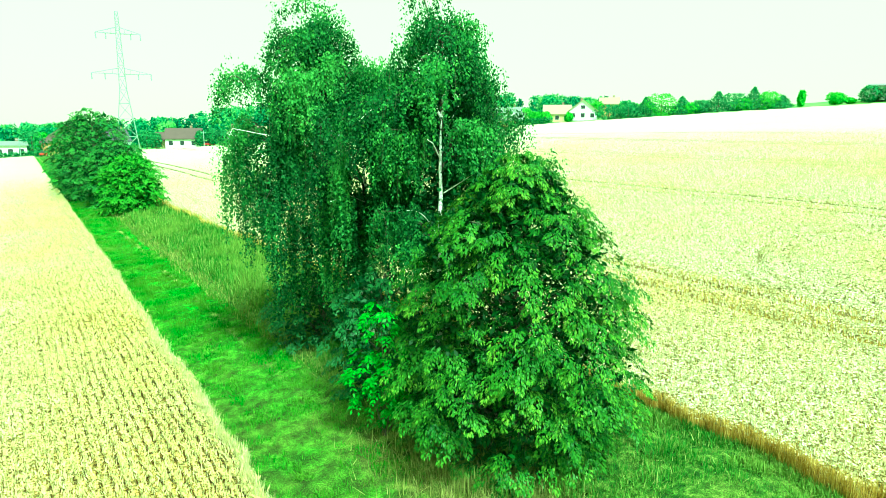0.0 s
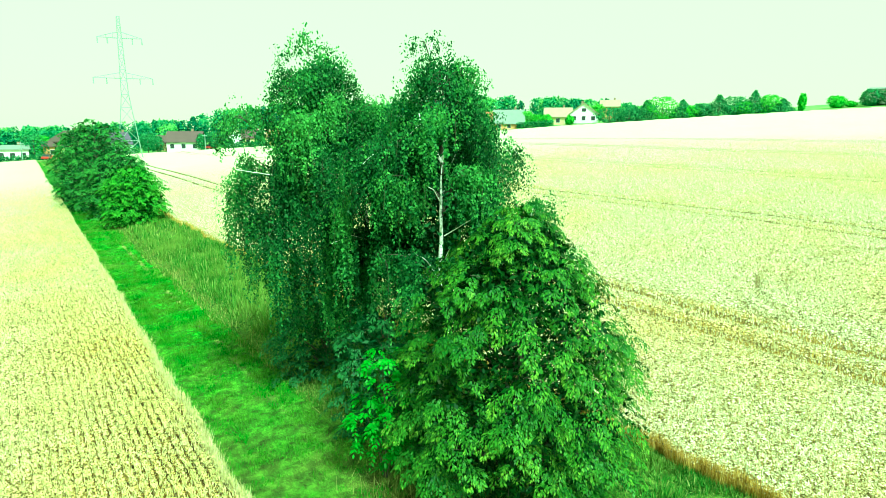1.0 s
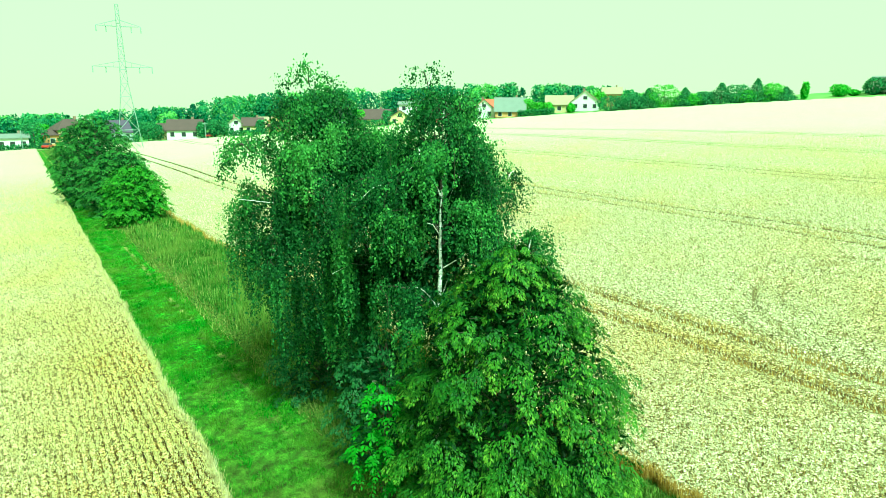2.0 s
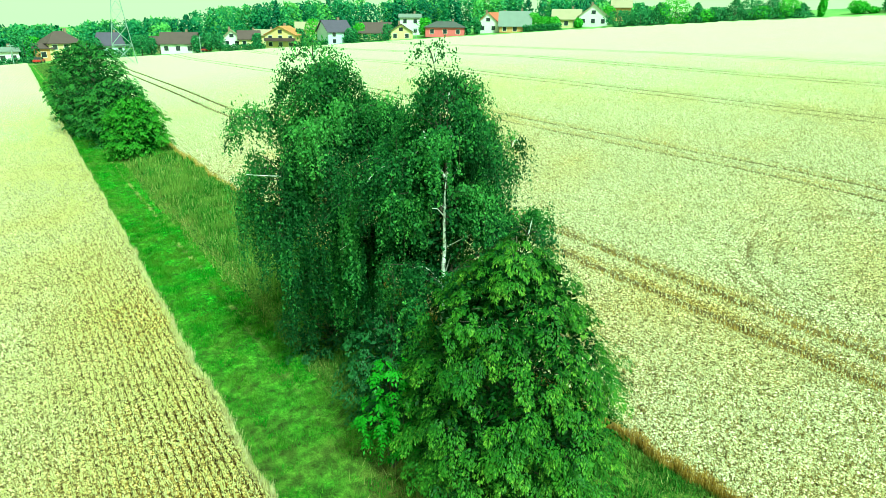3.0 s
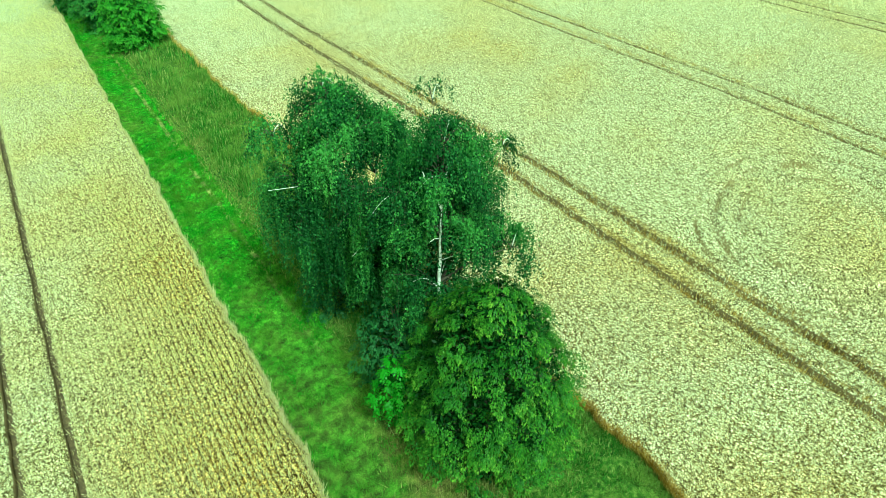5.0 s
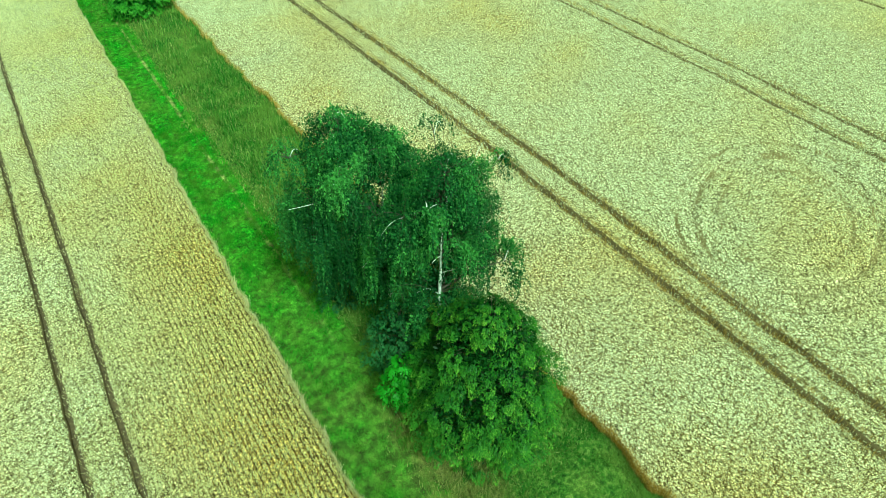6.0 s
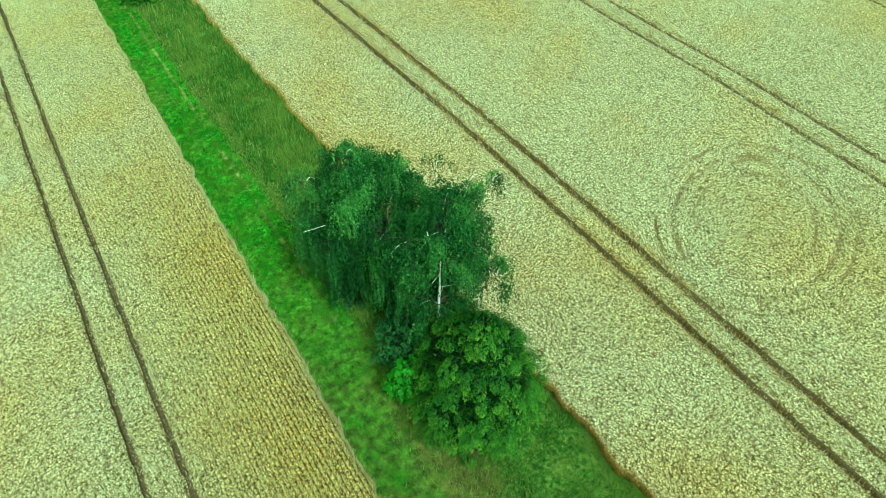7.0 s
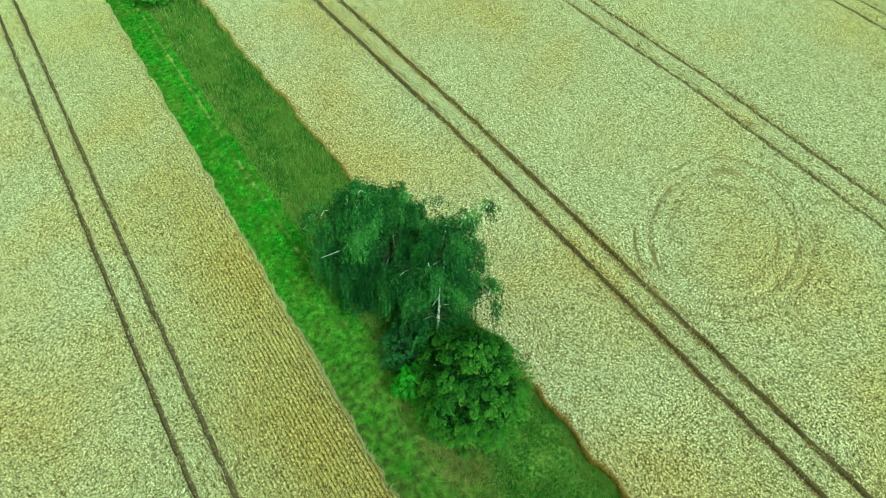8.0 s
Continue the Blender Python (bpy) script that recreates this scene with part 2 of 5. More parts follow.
def wheat_material(name, rows):
    """The top of the crop: pale ears packed side by side with dark gaps, and the gaps between the drilled rows. The
    gaps' shade is put into the colour.
    """
    m, n, l, p = nodes_of(name)
    pos = n.new("ShaderNodeNewGeometry").outputs["Position"]
    wob = n.new("ShaderNodeTexNoise")
    wob.inputs["Scale"].default_value, wob.inputs["Detail"].default_value = 9.0, 2.0
    l.new(pos, wob.inputs["Vector"])
    bent = n.new("ShaderNodeVectorMath")
    bent.operation = "MULTIPLY_ADD"
    l.new(wob.outputs["Color"], bent.inputs[0])
    bent.inputs[1].default_value = (0.08, 0.08, 0.06)
    l.new(pos, bent.inputs[2])

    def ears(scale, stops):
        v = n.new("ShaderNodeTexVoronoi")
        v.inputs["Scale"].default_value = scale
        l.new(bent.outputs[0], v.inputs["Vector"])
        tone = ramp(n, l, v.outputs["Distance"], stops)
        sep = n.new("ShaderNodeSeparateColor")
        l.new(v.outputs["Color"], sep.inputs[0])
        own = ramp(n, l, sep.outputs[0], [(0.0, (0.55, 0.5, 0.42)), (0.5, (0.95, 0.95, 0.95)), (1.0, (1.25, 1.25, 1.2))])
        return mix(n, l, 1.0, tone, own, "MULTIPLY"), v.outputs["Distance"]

    # the darkest stops hold stalks and soil, with the shade between ears painted in
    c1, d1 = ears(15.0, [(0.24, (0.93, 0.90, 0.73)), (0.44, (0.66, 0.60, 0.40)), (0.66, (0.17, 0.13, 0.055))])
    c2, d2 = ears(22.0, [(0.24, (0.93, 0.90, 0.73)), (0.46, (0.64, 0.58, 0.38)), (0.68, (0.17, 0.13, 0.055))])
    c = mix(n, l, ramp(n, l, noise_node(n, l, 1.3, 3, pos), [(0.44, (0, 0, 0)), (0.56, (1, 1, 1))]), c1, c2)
    tuft = n.new("ShaderNodeTexVoronoi")
    tuft.inputs["Scale"].default_value = 8.0
    l.new(bent.outputs[0], tuft.inputs["Vector"])
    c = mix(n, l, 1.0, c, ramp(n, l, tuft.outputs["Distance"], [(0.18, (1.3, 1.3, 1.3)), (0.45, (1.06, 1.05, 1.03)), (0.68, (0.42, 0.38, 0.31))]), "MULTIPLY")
    # riper patches
    big = ramp(n, l, noise_node(n, l, 0.11, 4, pos), [(0.42, (1, 1, 1)), (0.66, (1.0, 0.86, 0.60))])
    c = mix(n, l, 1.0, c, big, "MULTIPLY")
    # far from the track the gaps fade into a painted grazing-view brightness
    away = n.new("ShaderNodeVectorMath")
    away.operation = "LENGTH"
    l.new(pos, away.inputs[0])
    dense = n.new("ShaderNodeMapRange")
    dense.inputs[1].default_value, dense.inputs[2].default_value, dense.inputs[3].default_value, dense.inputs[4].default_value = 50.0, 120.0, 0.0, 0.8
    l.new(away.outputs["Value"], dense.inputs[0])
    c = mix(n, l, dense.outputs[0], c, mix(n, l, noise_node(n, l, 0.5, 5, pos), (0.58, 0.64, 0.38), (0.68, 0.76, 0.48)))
    if rows:
        xyz = n.new("ShaderNodeSeparateXYZ")
        l.new(pos, xyz.inputs[0])
        wav = n.new("ShaderNodeTexWave")
        wav.bands_direction, wav.wave_profile = "X", "SIN"
        wav.inputs["Scale"].default_value = 0.314 / rows
        wav.inputs["Distortion"].default_value, wav.inputs["Detail"].default_value, wav.inputs["Detail Scale"].default_value = 0.7, 2.0, 1.5
        l.new(pos, wav.inputs["Vector"])
        # row gaps are darkened in the colour for the shade between rows
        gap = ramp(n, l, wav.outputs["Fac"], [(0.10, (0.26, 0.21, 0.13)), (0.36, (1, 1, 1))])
        mr = n.new("ShaderNodeMapRange")
        mr.inputs[1].default_value, mr.inputs[2].default_value, mr.inputs[3].default_value, mr.inputs[4].default_value = -6.0, 2.0, 0.1, 1.0
        l.new(xyz.outputs[0], mr.inputs[0])
        near = n.new("ShaderNodeMapRange")
        near.inputs[1].default_value, near.inputs[2].default_value, near.inputs[3].default_value, near.inputs[4].default_value = 18.0, 42.0, 1.0, 0.12
        l.new(xyz.outputs[1], near.inputs[0])
        c = mix(n, l, mix(n, l, 1.0, mr.outputs[0], near.outputs[0], "MULTIPLY"), c, mix(n, l, 1.0, c, gap, "MULTIPLY"))
        ripe = mix(n, l, 1.0, c, (0.98, 0.84, 0.52), "MULTIPLY")
        side = n.new("ShaderNodeMapRange")
        side.inputs[1].default_value, side.inputs[2].default_value, side.inputs[4].default_value = -3.5, 2.5, 2.3
        l.new(xyz.outputs[0], side.inputs[0])
        c = mix(n, l, mix(n, l, 1.0, mix(n, l, 1.0, side.outputs[0], near.outputs[0], "MULTIPLY"), noise_node(n, l, 0.25, 4, pos), "MULTIPLY"), c, ripe)
    if not rows:
        # wheel marks of bent stalks where a machine has turned
        mp = n.new("ShaderNodeMapping")
        mp.vector_type = "TEXTURE"
        mp.inputs["Location"].default_value, mp.inputs["Rotation"].default_value, mp.inputs["Scale"].default_value = (28.55, 10.5, 0), (0, 0, radians(30)), (1 / 0.8, 1.0, 1.0)
        l.new(pos, mp.inputs[0])
        flat = n.new("ShaderNodeVectorMath")
        flat.operation = "MULTIPLY"
        flat.inputs[1].default_value = (1, 1, 0)
        l.new(mp.outputs[0], flat.inputs[0])
        ln = n.new("ShaderNodeVectorMath")
        ln.operation = "LENGTH"
        l.new(flat.outputs[0], ln.inputs[0])
        rad = n.new("ShaderNodeMath")
        rad.operation = "MULTIPLY_ADD"
        l.new(noise_node(n, l, 0.3, 2, pos), rad.inputs[0])
        rad.inputs[1].default_value = 0.5
        l.new(ln.outputs["Value"], rad.inputs[2])
        unit_r = n.new("ShaderNodeMath")
        unit_r.operation = "DIVIDE"
        l.new(rad.outputs[0], unit_r.inputs[0])
        unit_r.inputs[1].default_value = 8.0
        bands = []
        for at, wide in ((3.45, 0.06), (4.55, 0.1), (5.45, 0.065)):
            bands += [((at - wide - 0.05) / 8, (0, 0, 0)), ((at - wide) / 8, (1, 1, 1)), ((at + wide) / 8, (1, 1, 1)), ((at + wide + 0.05) / 8, (0, 0, 0))]
        trodden = mix(n, l, 1.0, ramp(n, l, unit_r.outputs[0], bands), ramp(n, l, noise_node(n, l, 0.45, 3, pos), [(0.43, (0.05, 0.05, 0.05)), (0.57, (0.8, 0.8, 0.8))]), "MULTIPLY")
        c = mix(n, l, trodden, c, (0.20, 0.14, 0.06))
    l.new(c, p.inputs["Base Color"])
    p.inputs["Roughness"].default_value = 0.75
    p.inputs["Specular IOR Level"].default_value = 0.12
    inv = n.new("ShaderNodeMath")
    inv.operation = "SUBTRACT"
    inv.inputs[0].default_value = 1.0
    l.new(d1, inv.inputs[1])
    bump(n, l, p, inv.outputs[0], 0.9, 0.09)
    return m


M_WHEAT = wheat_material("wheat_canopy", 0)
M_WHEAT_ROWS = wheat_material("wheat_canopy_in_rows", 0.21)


def birch_bark():
    m, n, l, p = nodes_of("birch_bark")
    pos = n.new("ShaderNodeTexCoord").outputs["Object"]
    band = noise_node(n, l, 3.0, 6, pos, (1.5, 1.5, 7.0))
    c = ramp(n, l, band, [(0.30, (0.03, 0.028, 0.025)), (0.38, (0.66, 0.64, 0.60)), (0.8, (0.84, 0.83, 0.79))])
    l.new(c, p.inputs["Base Color"])
    p.inputs["Roughness"].default_value = 0.7
    bump(n, l, p, band, 0.5)
    return m


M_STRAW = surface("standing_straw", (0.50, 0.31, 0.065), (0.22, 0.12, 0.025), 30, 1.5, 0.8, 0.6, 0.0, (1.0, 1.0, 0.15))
# darker straw whose colour stands in for the shade in the ruts
M_SHADESTRAW = surface("shade_dark_straw", (0.20, 0.135, 0.06), (0.08, 0.052, 0.024), 30, 1.5, 0.9, 0.6, 0.0, (1.0, 1.0, 0.15))
M_BARK = birch_bark()


# ---- mesh helpers ----
rng = np.random.default_rng(7)


def np_mesh(name, verts, faces, material, smooth=False, tone=None):
    """A mesh from arrays: verts (n, 3) and faces (m, k)."""
    verts, faces = np.asarray(verts, np.float32), np.asarray(faces, np.int32)
    me = bpy.data.meshes.new(name)
    k = faces.shape[1]
    me.vertices.add(len(verts))
    me.vertices.foreach_set("co", verts.ravel())
    me.loops.add(faces.size)
    me.loops.foreach_set("vertex_index", faces.ravel())
    me.polygons.add(len(faces))
    me.polygons.foreach_set("loop_start", np.arange(0, faces.size, k, dtype=np.int32))
    if smooth:
        me.polygons.foreach_set("use_smooth", np.ones(len(faces), bool))
    me.update(calc_edges=True)
    me.materials.append(material)
    if tone is not None:
        me.attributes.new("tone", "FLOAT", "FACE").data.foreach_set("value", np.asarray(tone, np.float32))
    return me


def np_part(name, verts, faces, material, parent=None, label="", kind="", smooth=False, tone=None):
    ob = new(name, np_mesh(name, verts, faces, material, smooth, tone))
    if parent is not None:
        ob.parent = parent
    return tagged(ob, label, kind=kind)


def part(name, bm, material, parent, label=""):
    me = bpy.data.meshes.new(name)
    bm.to_mesh(me)
    bm.free()
    me.materials.append(material)
    ob = new(name, me)
    ob.parent = parent
    return tagged(ob, label)


def vnoise(x, y, cell, seed=0):
    """Smooth value noise from 0 to 1 over the plan."""
    x, y = np.asarray(x, float) / cell, np.asarray(y, float) / cell
    i, j = np.floor(x).astype(np.int64), np.floor(y).astype(np.int64)
    u, v = x - i, y - j
    u, v = u * u * (3 - 2 * u), v * v * (3 - 2 * v)

    def h(a, b):
        k = (a * 374761393 + b * 668265263 + seed * 974634757) & 0xFFFFFFFF
        k = ((k ^ (k >> 13)) * 1274126177) & 0xFFFFFFFF
        return ((k ^ (k >> 16)) & 0xFFFF) / 65535.0

    return (h(i, j) * (1 - u) + h(i + 1, j) * u) * (1 - v) + (h(i, j + 1) * (1 - u) + h(i + 1, j + 1) * u) * v


# the east slope swells between the track and the crest
SWELL_X = np.arange(-20.0, 240.0, 1.0)
SWELL = np.convolve(np.interp(np.arange(-26.0, 246.0, 1.0), (12, 21, 37, 54, 75, 165), (0, 0.3, 1.2, 1.75, 1.85, 0)), np.ones(13) / 13, "valid")


def gz(x, y):
    """Height of the land: it tilts up to the east and steepens there, and levels off behind the fields."""
    x, y = np.asarray(x, float), np.asarray(y, float)
    r = np.maximum(np.hypot(x, y), 1e-6)
    s = np.minimum(1.0, 215.0 / r)
    x = x * s
    swell = np.interp(x, SWELL_X, SWELL) * np.clip((170 - r) / 60, 0, 1)
    return 0.045 * (x - 5) + 0.00024 * np.maximum(0, x - 30) ** 2 + swell - 0.014 * np.maximum(0, r - 262)


def grid(xs, ys, zf):
    X, Y = np.meshgrid(xs, ys)
    V = np.stack([X, Y, zf(X, Y)], -1).reshape(-1, 3)
    n = len(xs)
    i = (np.arange(len(ys) - 1)[:, None] * n + np.arange(n - 1)).ravel()
    return V, np.stack([i, i + 1, i + n + 1, i + n], 1)


def spread(lo, hi, step, out_lo, out_hi, grow=1.25):
    """Grid lines at an even step from lo to hi, then growing to the far ends."""
    a = list(np.arange(lo, hi + step / 2, step))
    s = step
    while a[-1] < out_hi:
        s *= grow
        a.append(a[-1] + s)
    s = step
    while a[0] > out_lo:
        s *= grow
        a.insert(0, a[0] - s)
    return np.array(a)


def edge_left(y):
    return 3.55 + 0.011 * np.maximum(0, np.asarray(y, float) - 20) + 0.2 * (vnoise(y, y * 0, 1.3, 3) - 0.5) + 0.2 * (vnoise(y, y * 0, 0.35, 6) - 0.5)


def edge_right(y):
    y = np.asarray(y, float)
    return np.clip(12.75 - 0.028 * y, 11.2, 13.0) + 0.34 * (vnoise(y, y * 0, 1.5, 4) - 0.5) + 0.24 * (vnoise(y, y * 0, 0.4, 7) - 0.5)


def bank_edge(y):
    y = np.asarray(y, float)
    return 6.7 - 0.3 * np.clip((y - 30) / 60, 0, 1) + 0.7 * np.clip((20 - y) / 8, 0, 1) + 0.35 * (vnoise(y, y * 0, 2.6, 5) - 0.5)


FIELD_R = 188.0
RUTS = [(-4.73, -4.47), (-3.07, -2.81), (20.06, 20.45), (21.78, 22.17)]
for k in range(1, 5):
    d = 16.8 + 17.6 * (k - 1)
    RUTS += [(20.1 + d, 20.38 + d), (21.85 + d, 22.13 + d)]
    RUTS += [(-4.76 - 18.3 * k, -4.46 - 18.3 * k), (-3.10 - 18.3 * k, -2.80 - 18.3 * k)]
RUTS.sort()
RING = (28.55, 10.5)


def fan(x, y):
    """The drilled lines of the eastern field spread a little towards the village."""
    x, y = np.asarray(x, float), np.asarray(y, float)
    bow = -0.6 * np.clip((y - 28) / 25, 0, 1) * np.clip((x - 15) / 4, 0, 1) * np.clip((34 - x) / 10, 0, 1)
    return bow + np.maximum(0, x - 21.1) / 16.0 * (-0.5 + 0.5 * np.clip((y - 5) / 15, 0, 1))


def unfan(x, y):
    """Back to the straight lines from a place in the field."""
    return x - fan(x - fan(x, y), y)


RING_LINES = [(5.2, 0.06, 0.34), (4.3, 0.09, 0.15), (3.2, 0.055, 0.4)]      # radius, half width, share that stands again


def ring_mark(x, y):
    """Wheel marks where a machine has turned in the crop: 1 where the stalks are bent down."""
    dx, dy = x - RING[0], y - RING[1]
    u, v = 0.866 * dx + 0.5 * dy, 0.866 * dy - 0.5 * dx
    r, a = np.hypot(u * 0.8, v), np.arctan2(v, u)
    r = r + 0.12 * np.sin(a * 2 + 0.6)
    m = np.zeros_like(r)
    for k, (rad, half, lo) in enumerate(RING_LINES):
        m = np.maximum(m, (np.abs(r - rad) < half + 0.03) & (vnoise(a * 3 + 20 * k, a * 0, 0.8, 11 + k) > lo))
    return m


# ---- ground ----
ground_x = spread(-8, 30, 0.5, -3000, 3000, 1.22)
ground_y = spread(-12, 110, 1.0, -3000, 3000, 1.22)
V, F = grid(ground_x, ground_y, gz)
def farmland():
    """Bare soil under the crops, and meadow beyond the fields' ends."""
    m, n, l, p = nodes_of("soil_and_meadow")
    pos = n.new("ShaderNodeNewGeometry").outputs["Position"]
    c = ramp(n, l, noise_node(n, l, 6, 8, pos), [(0.3, (0.055, 0.036, 0.017)), (0.7, (0.12, 0.08, 0.038))])
    g = ramp(n, l, noise_node(n, l, 0.05, 6, pos), [(0.35, (0.08, 0.20, 0.04)), (0.65, (0.20, 0.34, 0.08))])
    away = n.new("ShaderNodeVectorMath")
    away.operation = "LENGTH"
    l.new(pos, away.inputs[0])
    mr = n.new("ShaderNodeMapRange")
    mr.inputs[1].default_value, mr.inputs[2].default_value = 187.0, 191.0
    l.new(away.outputs["Value"], mr.inputs[0])
    l.new(mix(n, l, mr.outputs[0], c, g), p.inputs["Base Color"])
    p.inputs["Roughness"].default_value = 0.95
    bump(n, l, p, noise_node(n, l, 12, 6, pos), 0.6, 0.05)
    return m


ground = np_part("ground", V, F, farmland(), smooth=True)
tagged(ground, "gently sloping farmland soil under crops and grass", "ground", kind="structure")


def strip_sheet(name, xa, xb, y_lines, n, lift, material):
    """A sheet of turf between two edges that wander along y."""
    ys = np.asarray(y_lines)
    t = np.linspace(0, 1, n)
    X = xa(ys)[:, None] * (1 - t) + xb(ys)[:, None] * t
    Y = np.repeat(ys[:, None], n, 1)
    V = np.stack([X, Y, gz(X, Y) + lift(X, Y, t[None, :])], -1).reshape(-1, 3)
    i = (np.arange(len(ys) - 1)[:, None] * n + np.arange(n - 1)).ravel()
    return np_part(name, V, np.stack([i, i + 1, i + n + 1, i + n], 1), material, smooth=True)


strip_y = np.r_[np.arange(-30, 70, 0.25), np.arange(70, 186, 1.0)]


def path_lift(X, Y, t):
    ruts = np.exp(-((X - 4.55) / 0.22) ** 2) + np.exp(-((X - 6.1) / 0.22) ** 2)
    return 0.07 + 0.05 * vnoise(X, Y, 0.5, 21) - 0.04 * ruts


def verge_lift(X, Y, t):
    return 0.02 + np.sin(np.pi * np.clip(t, 0, 1)) * (0.18 + 0.15 * vnoise(X, Y, 1.5, 22)) + 0.06 * vnoise(X, Y, 0.4, 23)


path = strip_sheet("path", lambda y: edge_left(y) - 0.35, lambda y: bank_edge(y) + 0.3, strip_y, 26, path_lift, M_PATH)
tagged(path, "mown bright green grass track between wheat fields", "path", kind="structure")
verge = strip_sheet("verge", bank_edge, lambda y: edge_right(y) + 0.35, strip_y, 30, verge_lift, M_VERGE)
tagged(verge, "rough unmown verge with tall green and straw grass", "verge", kind="structure")


def blades(x, y, z, h, w, lean, tri=True):
    """Grass blades: a bent blade of three points a side, or a single triangle."""
    n = len(x)
    az, ln = rng.uniform(0, 2 * np.pi, n), rng.normal(0, lean, n)
    d = np.stack([np.cos(az), np.sin(az)], 1)
    sx, sy = -d[:, 1] * w / 2, d[:, 0] * w / 2
    base = np.stack([x, y, z], 1)
    side = np.stack([sx, sy, np.zeros(n)], 1)
    tip = base + np.stack([d[:, 0] * np.sin(ln) * h, d[:, 1] * np.sin(ln) * h, np.cos(ln) * h], 1)
    if tri:
        return np.stack([base - side, base + side, tip], 1).reshape(-1, 3), np.arange(3 * n).reshape(-1, 3)
    mid = base + np.stack([d[:, 0] * np.sin(ln * 0.5) * h * 0.6, d[:, 1] * np.sin(ln * 0.5) * h * 0.6, np.cos(ln * 0.5) * h * 0.6], 1)
    V = np.stack([base - side, base + side, mid + side * 0.8, mid - side * 0.8, tip], 1).reshape(-1, 3)
    k = 5 * np.arange(n)[:, None]
    return V, np.concatenate([k + [0, 1, 2], k + [0, 2, 3], k + [3, 2, 4]])


def scatter(n, y0, y1):
    """Random places over a stretch, thinning out along y."""
    y = np.where(rng.random(n) < 0.55, rng.uniform(y0, 0.45 * y1, n), rng.uniform(y0, y1, n))
    return rng.uniform(0, 1, n), y


n = 170000
u, y = scatter(n, 3, 90)
x = (edge_left(y) - 0.2) * (1 - u) + (bank_edge(y) + 0.25) * u
keep = 1.3 * vnoise(x, y, 0.5, 31) + vnoise(x, y, 0.12, 32) + rng.uniform(-0.2, 0.2, n) > 0.95 + 0.3 * np.clip((24 - y) / 10, 0, 1)
x, y = x[keep], y[keep]
z = gz(x, y) + 0.06
V, F = blades(x, y, z, rng.uniform(0.06, 0.16, len(x)) * (1 + 0.004 * y), 0.017 * (1 + 0.03 * np.maximum(y, 0)), 1.0)
tagged(np_part("mown_grass", V, F, M_MOWN), "short bright green grass blades on the track", "grass", kind="stuff")

n = 210000
u, y = scatter(n, 1, 110)
y[:110000] = rng.uniform(2, 20, 110000)
u[:16000] = rng.uniform(0.9, 1.03, 16000)
x = bank_edge(y) * (1 - u) + (edge_right(y) + 0.1) * u
tall = 0.5 * vnoise(x, y, 1.2, 41) + 0.5 * vnoise(x, y, 0.4, 42)
keep = tall + rng.uniform(-0.15, 0.25, n) > np.where(y < 20, 0.2, 0.33)
x, y, tall, u = x[keep], y[keep], tall[keep], u[keep]
lowered = np.clip((u - 0.05) * 6, 0.25, 1) * np.clip((1 - u) * 7, 0.85, 1) * (0.85 + 0.5 * np.clip((y - 16) / 12, 0, 1))
hgt, wid = (0.2 + 0.55 * tall * rng.uniform(0.5, 1.2, len(x))) * lowered, 0.022 + 0.0014 * np.maximum(y, 0)
arched = (y < 13) & (rng.random(len(x)) < 0.5)
VN, FN = blades(x[arched], y[arched], gz(x[arched], y[arched]) + 0.05, hgt[arched], wid[arched], 0.9, False)
VF, FF = blades(x[~arched], y[~arched], gz(x[~arched], y[~arched]) + 0.05, hgt[~arched], wid[~arched], 0.8)
V, F = np.concatenate([VN, VF]), np.concatenate([FN, FF + len(VN)])
tagged(np_part("tall_grass", V, F, M_TALL), "tall unmown green and yellowish grass on the verge", "grass", kind="stuff")

n = 26000
u, y = scatter(n, 1, 100)
x = (bank_edge(y) - 0.1) * (1 - u) + edge_right(y) * u
# thick at the foot of the broadleaf tree
x[:9000], y[:9000] = rng.normal(7.6, 0.8, 9000), rng.normal(9.0, 1.8, 9000)
V, F = blades(x, y, gz(x, y) + 0.08, rng.uniform(0.18, 0.5, n), 0.014 * (1 + 0.03 * np.maximum(y, 0)), 0.7)
tagged(np_part("dry_grass", V, F, M_DRY), "dry straw-coloured grass stems among the verge grass", "grass", kind="stuff")


# ---- wheat ----
def canopy_top(X, Y):
    near = np.clip((70 - np.hypot(X, Y)) / 40, 0, 1)
    h = 0.46 + 0.09 * (vnoise(X, Y, 0.45, 51) - 0.5) * near + 0.10 * (vnoise(X, Y, 7.0, 52) - 0.5)
    return h - 0.22 * ring_mark(X, Y)


def strip_lines(lo, hi):
    fine = -32 < (lo + hi) / 2 < 62
    return max(2, int(math.ceil((hi - lo) / (0.2 if abs(lo - 22.2) < 0.2 else 0.4 if fine else 2.5))) + 1)


CROP_Y = np.r_[np.arange(-188, -8, 4.0), np.arange(-8, 3, 0.45), np.arange(3, 18, 0.22), np.arange(18, 70, 0.45), np.arange(70, 190, 2.0)]


